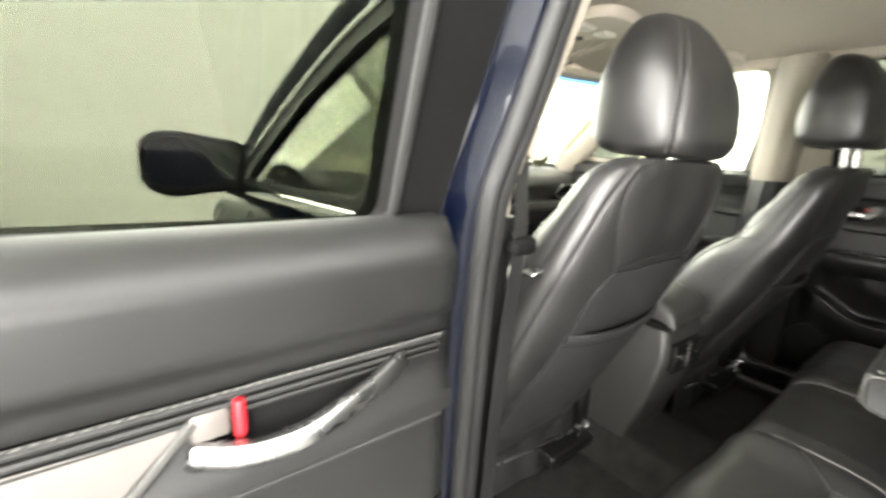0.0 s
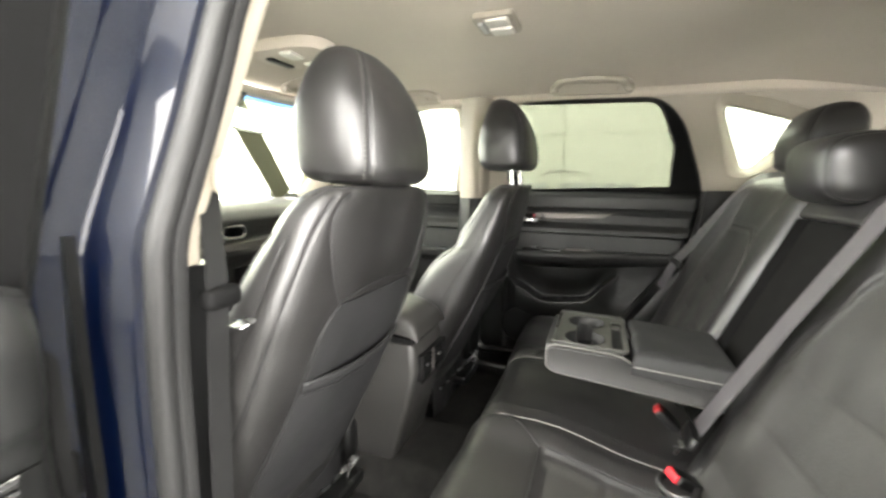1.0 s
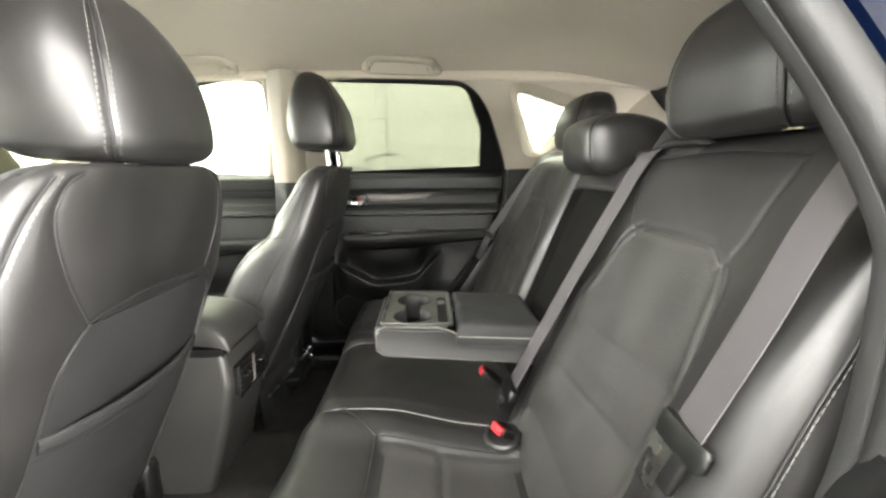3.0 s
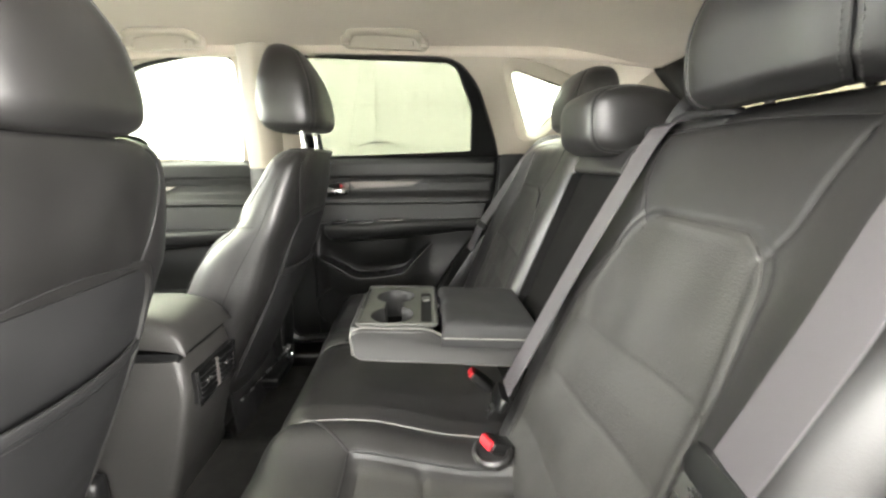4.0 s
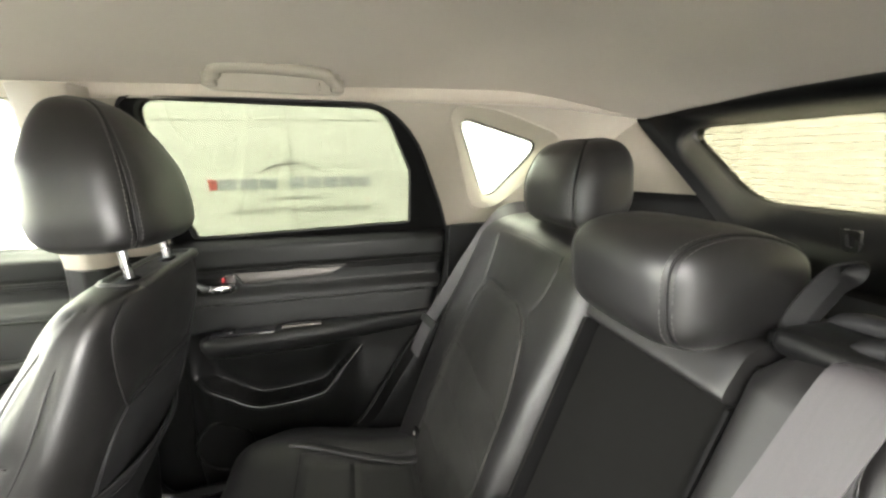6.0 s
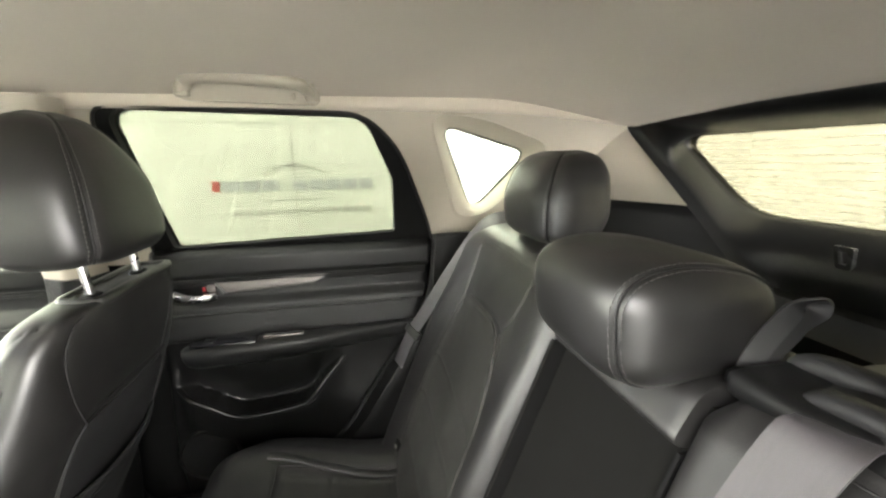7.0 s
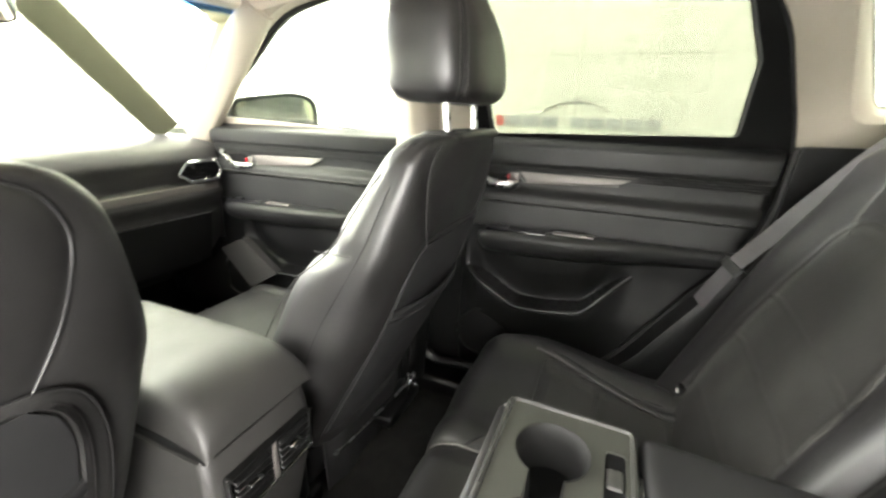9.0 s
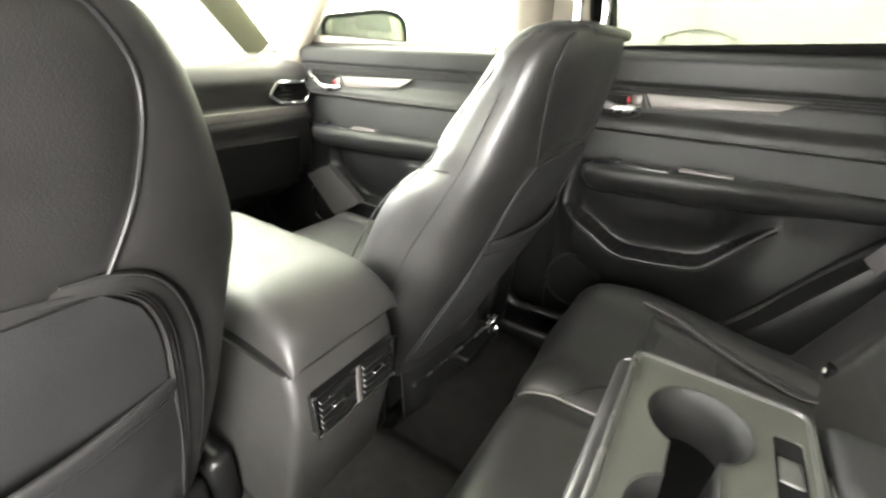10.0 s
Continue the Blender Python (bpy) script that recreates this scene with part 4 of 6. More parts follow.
def backrest(cx, inner_x, outer_x, label):
    """One half of the split rear backrest, between two x values."""
    lo, hi = min(inner_x, outer_x), max(inner_x, outer_x)
    mid, hw = (lo + hi) / 2, (hi - lo) / 2
    out = 1 if outer_x > 0 else -1
    ic = cx
    TOP, RAD = 1.082, 0.064

    def wide(z, s):
        """Half width of the centre panel at a height; s: 1 outward, -1 inward."""
        w = tab(z, [(0.6, 0.146), (0.85, 0.148), (0.93, 0.142), (1.0, 0.130), (1.08, 0.116)] if s > 0 else [(0.6, 0.200), (0.80, 0.198), (0.92, 0.188), (1.0, 0.162), (1.08, 0.116)])
        rise = max(0.0, z - TOP + RAD)
        return w - RAD + math.sqrt(max(0.0, RAD * RAD - rise * rise))

    def edge(x, z):
        """Distance from the outline of the centre panel, inside negative."""
        s = 1 if (x - ic) * out > 0 else -1
        qx, qz = abs(x - ic) - wide(min(z, TOP - RAD), s) + RAD, z - TOP + RAD
        return math.hypot(max(qx, 0), max(qz, 0)) + min(max(qx, qz), 0) - RAD

    seams = [[(0.100, 1.052), (0.116, 1.085), (0.122, 1.130), (0.134, 1.176)],
             [(-0.112, 1.056), (-0.146, 1.100), (-0.160, 1.145), (-0.158, 1.186)],
             [(-0.158, 1.186), (0.0, 1.194), (0.134, 1.186)]]
    lines = [[(p.x, p.y) for p in smooth([(a, z, 0) for a, z in line], 8)] for line in seams]
    wing = [(0.262 + 0.006 * math.sin(3 * t), 0.60 + 0.57 * t) for t in np.linspace(0, 1, 30)]
    near_seam = seam_field(lines + [wing])

    def face(x, z):
        a = out * (x - ic)
        e = edge(x, z)
        d = 0.030 * bell(a - 0.205, 0.058) * step(1.15, 0.96, z) + 0.010 * bell(a + 0.225, 0.05) * step(1.10, 0.95, z)
        d -= 0.0045 * step(0.004, -0.024, e) + 0.0022 * bell(e, 0.0040)
        d += crease(near_seam(a, z), 0.0024, 0.0030, 0.0012, 0.030) + 0.0012
        d -= 0.016 * step(0.245, 0.285, a)
        d += 0.0022 * noise.noise(Vector((x * 16, z * 9, 3.1 * ic)))
        return d

    def fn(u, v):
        x = mid + hw * math.copysign(abs(u) ** 0.9, u)
        z = 0.585 + 0.635 * v
        top = max(0.0, 1 - max(0.0, (v - 0.90) / 0.10) ** 2.4) ** 0.5
        sidef = max(0.0, 1 - abs(u) ** 22) ** 0.5
        round_top = tab(abs(u), [(0, 0), (0.6, 0.003), (0.85, 0.02), (1.0, 0.06)])
        zz = z - round_top * v ** 3
        y = bench_y(zz) - 0.075 + (0.075 + face(x, zz)) * (0.12 + 0.88 * min(top, sidef))
        return (x, y, zz)

    half = body = part("backrest", slab(fn, 190, 220, (0, -0.07, 0.005), u0=-1), LEATHER, bench, label, angle=60)

    def insert(u, v):
        z = 0.61 + (TOP - 0.004 - 0.61) * math.sin(v * math.pi / 2)
        x = ic + u * (wide(z, 1 if u * out > 0 else -1) - 0.004)
        fat = min(1.0, max(0.0, -edge(x, z) / 0.011)) ** 0.5
        gap = min(abs(z - 0.905 - 0.012 * u * out), abs(z - 0.812 - 0.012 * u * out), abs(z - 0.70))
        return (x, bench_y(z) + face(x, z) - 0.0030 + 0.0078 * fat + crease(gap, 0.0018, 0.0026, 0.0026, 0.032), z)
    part("backrest_insert", slab(insert, 70, 150, (0, -0.006, 0), u0=-1), INSERT, half, "perforated leather centre panel", angle=60)
    for line in lines:
        curve = [Vector((ic + out * a, bench_y(z) + face(ic + out * a, z) - 0.0002, z)) for a, z in line]
        part("seam", tube(curve, 0.0008, 5), PIPING, body)
    curve = [Vector((ic + out * a, bench_y(z) + face(ic + out * a, z), z)) for a, z in wing]
    part("piping", tube(curve, 0.0016, 6), PIPING, body)
    part("stitching", stitches([p + Vector((out * 0.007, 0.0035, 0)) for p in curve], gap=0.008, long=0.0055, r=0.0008), STITCH, body, "grey stitching")
    # release latch on the outer shoulder
    part("latch_plate", rbox(outer_x - out * 0.075 - 0.03, outer_x - out * 0.075 + 0.03, bench_y(1.2) - 0.12, bench_y(1.2) - 0.04, 1.185, 1.20, 0.005), PLASTIC, half)
    part("latch_lever", rbox(outer_x - out * 0.075 - 0.018, outer_x - out * 0.075 + 0.018, bench_y(1.2) - 0.10, bench_y(1.2) - 0.06, 1.199, 1.208, 0.004), GLOSSY, half)
    return half


backrest(-0.385, -0.116, -0.665, "black leather rear backrest beside the open door")
backrest(0.385, 0.122, 0.665, "black leather rear backrest on the far side")

# centre piece: deep slot left by the armrest, upper bolster
centre = bench
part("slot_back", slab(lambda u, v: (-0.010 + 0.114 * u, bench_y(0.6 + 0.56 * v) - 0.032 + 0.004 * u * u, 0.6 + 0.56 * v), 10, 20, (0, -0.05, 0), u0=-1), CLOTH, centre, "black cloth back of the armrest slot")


def bolster_fn(u, v):
    """Padded bar over the slot: a flat front with rolled upper and lower edges."""
    z = 1.118 + 0.062 * v
    roll = (1 - abs(2 * v - 1) ** 5) ** 0.5
    return (0.002 + 0.122 * u, bench_y(z) - 0.040 + 0.036 * roll * (1 - abs(u) ** 40) ** 0.3 - 0.010 * v, z)


part("upper_bolster", slab(bolster_fn, 40, 24, (0, -0.10, 0.0), u0=-1), LEATHER, centre, "leather upper bolster", angle=60)
part("slot_edge", tube([(0.118, bench_y(z) - 0.012, z) for z in np.linspace(0.63, 1.12, 14)], 0.004, 8), CLOTH, centre)

# near-black sheets stand in for the shade on the backrests' inner side faces
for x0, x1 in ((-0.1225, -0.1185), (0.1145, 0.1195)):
    part("slot_side_shade", slab(lambda u, v: (x0, bench_y(0.62 + 0.50 * v) - 0.125 + 0.112 * u, 0.62 + 0.50 * v), 6, 16, (x1 - x0, 0, 0)), DARK, centre, "black sheet for the shade at the side of the slot")

# rear headrests


def rear_headrest(cx, z0, w, h, dep, tip, label, posts):
    ob = empty("rear_headrest", label, "headrest", group="rear headrests")
    yb = bench_y(z0) - (0.02 if cx > 0 else 0.0)
    m = Matrix.Translation((cx, yb - 0.045, z0)) @ pose(0, 0, 0, tip)
    d = dep / 2
    geo, point = head_pad([(0, 0.80 * w), (0.02, 0.90 * w), (0.10, 0.97 * w), (0.30, w), (0.60, 0.97 * w), (0.85, 0.85 * w), (0.96, 0.68 * w), (1.0, 0.50 * w)], 2 * h,
                          [(0, 0.60 * d), (0.03, 0.82 * d), (0.15, 1.05 * d), (0.45, 1.1 * d), (0.8, 0.85 * d), (0.95, 0.55 * d), (1.0, 0.25 * d)],
                          [(0, 0.70 * d), (0.05, 0.85 * d), (0.3, d), (0.7, 0.95 * d), (0.92, 0.72 * d), (1.0, 0.30 * d)], -0.012, 0.030, 3.6, 120, 80)
    turn = math.radians(52)
    geo = sewn(geo, [[point(0.01 + 0.975 * i / 60, s * math.cos(turn), math.sin(turn)) for i in range(61)] for s in (-1, 1)], 0.0020, 0.0035, 0.003, 0.018)
    pad = part("pad", moved(geo, m), LEATHER, ob, angle=60)
    for s in (-1, 1):
        line = [m @ point(0.01 + 0.975 * i / 50, s * math.cos(turn), math.sin(turn), 1.003) for i in range(51)]
        part("seam", tube(line, 0.0013, 6), PIPING, pad)
        for off in (-5.0, 5.0):
            a = math.radians(52 + off)
            part("stitching", stitches([m @ point(0.01 + 0.975 * i / 50, s * math.cos(a), math.sin(a), 1.008) for i in range(51)], r=0.0007), STITCH, pad)
    if posts:
        for s in (-1, 1):
            px = cx + s * 0.06
            part("headrest_post", tube([(px, yb - 0.060, z0 - 0.06), (px, yb - 0.055, z0 + h)], 0.006, 10, up=(1, 0, 0)), CHROME, ob)
            part("post_collar", loft([[(px + a, yb - 0.060 + b, z) for a, b in ring(16, 0.017, 0.013)] for z in (z0 - 0.03, z0 - 0.004, z0 + 0.002)]), PLASTIC, ob)
    return ob


rear_headrest(-0.385, 1.213, 0.142, 0.092, 0.135, -6, "black leather rear headrest raised on posts", True)
rear_headrest(0.335, 1.225, 0.130, 0.080, 0.12, -2, "black leather rear headrest on the far side", True)
mid = empty("rear_headrest", "wide low black leather centre headrest", "headrest", group="rear headrests")
mm = Matrix.Translation((0.002, -0.474, 1.224)) @ pose(0, 0, 0, -4)
HW, HD, HH = 0.106, 0.094, 0.064


def pad_scale(q):
    return max(0.0, 1 - abs(q) ** 6) ** 0.3


def pad_point(q, a, b, grow=1.0):
    """Cushion body: a, b on the unit loop; flatter and lower towards its rear."""
    c = pad_scale(q) * grow
    return (HW * q, HD * c * a, HH * c * b * (1 - 0.10 * step(0.2, -1, a)) - 0.012 * step(0.3, -1, a))


blk = [[pad_point(q, a, b) for a, b in ring(120, 1, 1, 3.5)] for q in [0.992 * math.sin(math.pi / 2 * (-1 + 2 * i / 90)) for i in range(91)]]
pad = part("pad", moved(sewn(loft(blk, caps="flat"), [[pad_point(q, a, b) for a, b in ring(90, 1, 1, 3.5)] for q in (-0.8, 0.8)], 0.0016, 0.0030, 0.0016, 0.034), mm), LEATHER, mid, angle=60)
for sx in (-1, 1):
    lp = [pad_point(sx * 0.80, a, b, 1.004) for a, b in ring(90, 1, 1, 3.5)]
    part("seam", moved(tube(lp, 0.0013, 6, True), mm), PIPING, pad)
    for off in (-0.045, 0.045):
        part("stitching", moved(stitches([pad_point(sx * (0.80 + off), a, b, 1.008) for a, b in ring(120, 1, 1, 3.5)], r=0.0006), mm), STITCH, pad)
    part("headrest_post", tube([(sx * 0.05, -0.49, 1.15), (sx * 0.05, -0.487, 1.2)], 0.006, 10, up=(1, 0, 0)), CHROME, mid)

# ---- folded-down centre armrest ----
prof = roundpoly([(0.060, 0.781), (0.066, 0.838), (0.046, 0.848), (-0.090, 0.842), (-0.128, 0.816), (-0.30, 0.811), (-0.30, 0.752), (-0.10, 0.769)], [0.022, 0.018, 0.012, 0.03, 0.03, 0.01, 0.01, 0.05], 6)
AX0, AX1 = -0.130, 0.114


def inset(outline, d):
    """The outline moved inward by d."""
    m = len(outline)
    c = sum(outline, Vector((0, 0))) / m
    out = []
    for i, p in enumerate(outline):
        t = outline[(i + 1) % m] - outline[i - 1]
        n = Vector((-t.y, t.x)).normalized()
        out.append(p + n * d * (1 if n.dot(c - p) > 0 else -1))
    return out


loops = []
for x, g in ((AX0 + 0.0005, 0.009), (AX0, 0.007), (AX0 + 0.0015, 0.005), (AX0 + 0.006, 0.0028), (AX0 + 0.009, 0.003), (AX0 + 0.013, 0.001), (AX0 + 0.020, 0.0), (AX1 - 0.020, 0.0), (AX1 - 0.013, 0.001), (AX1 - 0.009, 0.003), (AX1 - 0.006, 0.0028), (AX1 - 0.0015, 0.005), (AX1, 0.007), (AX1 - 0.0005, 0.009)):
    loops.append([(x, p.x, p.y if not (p.y > 0.815 and p.x > -0.11 and AX0 + 0.012 < x < AX1 - 0.012) else 0.788) for p in inset(prof, g)])
arm = body = part("centre_armrest", loft(loops, caps="flat"), LEATHER, bench, "folded-down leather centre armrest with two cup holders", angle=50)
for x in (AX0 + 0.0085, AX1 - 0.0085):
    part("piping", tube([(x, p.x, p.y) for p in inset(prof, 0.0018)], 0.0021, 6, True), PALE, body, "pale piping")
part("armrest_nose", rbox(AX0 + 0.012, AX1 - 0.012, 0.045, 0.066, 0.785, 0.846, 0.008), LEATHER, arm)
# tray with cup wells and phone slot
tray_out = roundpoly([(-0.124, 0.050), (0.108, 0.050), (0.108, -0.100), (-0.124, -0.100)], 0.012, 5)


def dumbbell(r, half):
    a0 = math.asin(half / r)
    right = [(0.037 + r * math.cos(a), -0.013 + r * math.sin(a)) for a in np.linspace(-(math.pi - a0), math.pi - a0, 34)]
    left = [(-0.076 + r * math.cos(a), -0.013 + r * math.sin(a)) for a in np.linspace(a0, 2 * math.pi - a0, 34)]
    return right + left


slot = roundpoly([(-0.112, -0.070), (0.066, -0.070), (0.066, -0.092), (-0.112, -0.092)], 0.006, 3)
part("tray", prism(tray_out, [dumbbell(0.0415, 0.018), slot], lambda x, y, d: (x, y, 0.847 + d + 0.03 * (y - 0.0)), 0.0, 0.006), TRAY, arm, "olive grey cup holder tray")
rim = [(p.x, p.y, 0.852 + 0.03 * p.y) for p in tray_out]
part("tray_rim", tube(rim, 0.0040, 8, True), RIM, arm, "satin rim round the tray")
part("cup_well", loft([[(x, y, z) for x, y in dumbbell(r, h)] for r, h, z in ((0.0432, 0.0197, 0.8525), (0.0428, 0.0194, 0.8540), (0.0415, 0.0180, 0.8530), (0.0400, 0.0168, 0.83), (0.0375, 0.0155, 0.798), (0.035, 0.014, 0.792))], caps=False), WELL, arm, "dark grey double cup well", angle=50)
part("cup_floor", prism([Vector(p) for p in dumbbell(0.0365, 0.0150)], [], lambda x, y, d: (x, y, 0.7925 + d), -0.002, 0.0), DARK, arm, "black rubber well floor")
part("slot_well", loft([[(p.x, p.y, z) for p in slot] for z in (0.848, 0.81, 0.8)]), DARK, arm)
part("slot_clip", rbox(0.014, 0.042, -0.090, -0.072, 0.838, 0.8505, 0.003), RIM, arm, "small satin clip")
part("slot_clip", rbox(-0.062, -0.036, -0.090, -0.072, 0.832, 0.846, 0.003), GLOSSY, arm)


def arm_lid(u, v):
    """Padded lid with rolled edges."""
    x, y = -0.009 + 0.124 * u, -0.108 - 0.190 * v
    fat = max(0, (1 - abs(u) ** 16) * (1 - abs(2 * v - 1) ** 20)) ** 0.42
    return (x, y, 0.822 + 0.034 * fat - 0.010 * v - 0.010 * bell(u - 0.12, 0.16) * bell(v, 0.06))


part("armrest_lid", slab(arm_lid, 60, 60, (0, 0, -0.014), u0=-1), POCKET, arm, "padded leather storage lid", angle=50)
part("lid_seam", tube([(-0.1338, y, 0.826 - 0.010 * (-0.108 - y) / 0.19) for y in np.linspace(-0.112, -0.294, 12)], 0.0016, 6), PALE, arm)
part("lid_latch", rbox(-0.02, 0.045, -0.112, -0.101, 0.832, 0.849, 0.004), GLOSSY, arm)

# ---- centre console ----
console = empty("centre_console", "black centre console with padded lid and rear air vents", "console")


def cons_loop(z, x0, x1, yb, yf, r=0.02):
    return [(p.x, p.y, z) for p in roundpoly([(x0, yb), (x1, yb), (x1, yf), (x0, yf)], r, 4)]


part("console_body", loft([cons_loop(0.40, -0.115, 0.11, 0.46, 1.25), cons_loop(0.50, -0.108, 0.104, 0.435, 1.25), cons_loop(0.62, -0.104, 0.10, 0.402, 1.25),
                           cons_loop(0.70, -0.102, 0.098, 0.388, 1.25), cons_loop(0.755, -0.10, 0.096, 0.392, 1.25), cons_loop(0.775, -0.098, 0.094, 0.398, 1.25)]), LID, console, "grained dark grey console body", angle=50)


def cons_lid(u, v):
    x, y = -0.002 + 0.098 * u, 0.383 + 0.40 * v
    fat = max(0, (1 - abs(u) ** 7)) ** 0.42
    rear = max(0, 1 - max(0, (0.30 - v) / 0.30) ** 2.2) ** 0.5
    front = max(0, 1 - max(0, (v - 0.9) / 0.1) ** 3) ** 0.5
    return (x, y, 0.782 + 0.083 * (0.30 + 0.70 * fat) * (0.18 + 0.82 * rear) * (0.4 + 0.6 * front))


part("console_lid", slab(cons_lid, 60, 60, (0, 0, -0.003), u0=-1), LID, console, "padded leather console lid", angle=60)
part("lid_gap", rbox(-0.094, 0.090, 0.400, 0.77, 0.770, 0.790, 0.002, 1), DARK, console)
vent = part("vent_frame", prism(roundpoly([(-0.078, 0.668), (0.078, 0.668), (0.080, 0.742), (-0.080, 0.742)], 0.006, 3),
                                [roundpoly([(-0.074, 0.672), (-0.006, 0.672), (-0.006, 0.739), (-0.076, 0.739)], 0.004, 2), roundpoly([(0.006, 0.672), (0.074, 0.672), (0.076, 0.739), (0.006, 0.739)], 0.004, 2)],
                                lambda x, z, d: (x, 0.3925 - 0.04 * (z - 0.66) - d, z), 0.0, 0.012), PLASTIC, console, "black vent surround with silver line")
part("vent_line", tube([(-0.079, 0.3775, 0.742), (-0.078, 0.3795, 0.669), (0.078, 0.3795, 0.669), (0.081, 0.3775, 0.742)], 0.0030, 8), CHROME, vent, "thin silver vent line")
part("vent_cavity", rbox(-0.074, 0.074, 0.3865, 0.3945, 0.67, 0.74, 0.002, 1), DARK, console)
for s in (-1, 1):
    for k in range(5):
        z = 0.683 + 0.0115 * k
        part("vent_slat", moved(rbox(-0.031, 0.031, -0.007, 0.007, -0.0016, 0.0016, 0.001, 1), Matrix.Translation((s * 0.040, 0.3815, z)) @ pose(0, 0, 0, 25)), PLASTIC, vent)
    part("vent_tab", rbox(s * 0.040 - 0.012, s * 0.040 + 0.011, 0.3725, 0.384, 0.7045, 0.7090, 0.0018), STEEL, vent, "small silver slider")
part("vent_divider", rbox(-0.005, 0.005, 0.3765, 0.390, 0.670, 0.740, 0.003), SATIN, vent, "satin divider between the vents")
part("gear_plate", rbox(-0.075, 0.075, 0.80, 1.22, 0.772, 0.785, 0.006), GLOSSY, console)
part("gear_knob", loft([[(a, 1.0 + b, z) for a, b in ring(20, r, r * 1.1)] for r, z in ((0.012, 0.785), (0.013, 0.83), (0.022, 0.845), (0.026, 0.875), (0.018, 0.895))]), LEATHER, console)

# ---- doors ----


def door_card(door, put, y0, rear, up, strip, name_handle, arm, pocket, seam=1.0865, slant=0.018, hz=None, end=0.038):
    """Inner lining of a door. put(y, z, d): d grows outward; rear(z): its rear edge; up: window sill height."""
    D = [(0.42, 0.0), (0.50, -0.03), (0.60, -0.045), (0.70, -0.048), (0.78, -0.040), (0.84, -0.036), (0.90, -0.038), (0.97, -0.034), (0.992, -0.032), (0.9985, -0.040), (1.001, -0.050), (1.012, -0.049), (1.045, -0.034), (1.085, -0.036), (1.10, -0.044), (1.14, -0.046), (up - 0.012, -0.034), (up, -0.012)]

    ay0, ay1, az = arm
    joint = az + 0.022
    lipz = [(-q[0], q[1]) for q in pocket]

    def scoop(y, z):
        """Hollow above the bin lip and the bulge of the bin below it."""
        if not pocket[-1][0] < y < pocket[0][0]:
            return 0.0
        z0 = tab(-y, lipz)
        ends = step(0, 0.05, pocket[0][0] - y) * step(0, 0.10, y - pocket[-1][0])
        above = 0.034 * bell(max(0, z - z0 - 0.006), 0.07)
        below = -0.026 * bell(min(0, z - z0), 0.10)
        return ends * (below + (above - below) * step(z0 - 0.001, z0 + 0.008, z))

    def lining(z0, z1):
        def f(u, v):
            z = z0 + (z1 - z0) * v
            y = y0 + (rear(z) - y0) * u
            edge = min(1, u / 0.03, (1 - u) / 0.03)
            d = tab(z, D) * (0.35 + 0.65 * math.sqrt(max(0, 1 - (1 - edge) ** 2)))
            return put(y, z, d + scoop(y, z) * edge)
        return f
    off = Vector(put(0, 1, 0.03)) - Vector(put(0, 1, 0))
    part("upper_pad", slab(lining(seam + 0.0005, up), 50, 18, off, v0=0.0), SOFT, door, "soft dark grey upper door pad", angle=55)
    part("middle_panel", slab(lining(joint, seam - 0.001), 50, 90, off), SOFT, door, "soft dark grey door panel", angle=55)
    part("lower_panel", slab(lining(0.42, joint - 0.0015), 90, 120, 2 * off), PLASTIC, door, "black grained lower door panel with bin", angle=55)
    # silver strip with slanted end
    sy0, sy1, sz0, sz1 = strip
    line = roundpoly([(sy0, sz1), (sy1, sz1 + 0.008), (sy1 + 0.045, sz0 + 0.014), (sy0 - slant, sz0)], 0.003, 2)
    st = part("trim_strip", prism(line, [], lambda y, z, d: put(y, z, -0.036 - d - 0.004 * math.sin(math.pi * (z - sz0) / (sz1 - sz0 + 0.006))), -0.004, 0.006), SATIN, door, "satin silver trim strip")
    part("strip_edge", tube([put(y, sz0 + (0.012 * (sy0 - y) / (sy0 - sy1)), -0.043) for y in np.linspace(sy0 - 0.01, sy1 + 0.045, 12)], 0.0014, 6), SATIN, st)
    part("strip_bezel", tube([put(sy0 + 0.006, sz1 + 0.002, -0.044), put(sy0 + 0.005 - slant, sz0 - 0.002, -0.044)], 0.0035, 8), RIM, door, "dark satin bezel at the end of the strip")
    # pull handle in a dark bowl
    hy = sy0 + 0.012
    if hz is not None:
        sz0, sz1 = hz, hz + 0.027
    bowl = [(hy + 0.150, sz1 + 0.004), (hy + 0.02, sz1 + 0.004), (hy - 0.014, sz0 - 0.014), (hy + 0.02, sz0 - 0.026), (hy + 0.09, sz0 - 0.022)]
    part("handle_bowl", prism(roundpoly(bowl, 0.012, 4), [], lambda y, z, d: put(y, z, d), -0.040, -0.034), DARK, door, "dark handle recess")
    part("bowl_rim", tube([put(p.x, p.y, -0.041) for p in roundpoly(bowl, 0.012, 4)], 0.003, 6, True), PLASTIC, door)
    lev = smooth([put(hy - 0.006, sz0 - 0.004, -0.043), put(hy + 0.02, sz0 - 0.006, -0.055), put(hy + 0.055, sz0 - 0.004, -0.060), put(hy + 0.085, sz0 + 0.22 * end, -0.058), put(hy + 0.115, sz0 + 0.60 * end, -0.052), put(hy + 0.140, sz0 + end, -0.043)], 6)
    part("door_handle", sweep(lev, ring(12, 0.0065, 0.009, 2.6), Vector(put(0, 1.1, 0)) - Vector(put(0, 1, 0))), STEEL, door, "polished chrome pull handle")
    part("lock_button", moved_box(put, hy + 0.016, hy + 0.023, sz0 + (0.006 if hz is None else 0.0), sz0 + (0.019 if hz is None else 0.028), -0.049, -0.038), RED, door, "red lock tab")
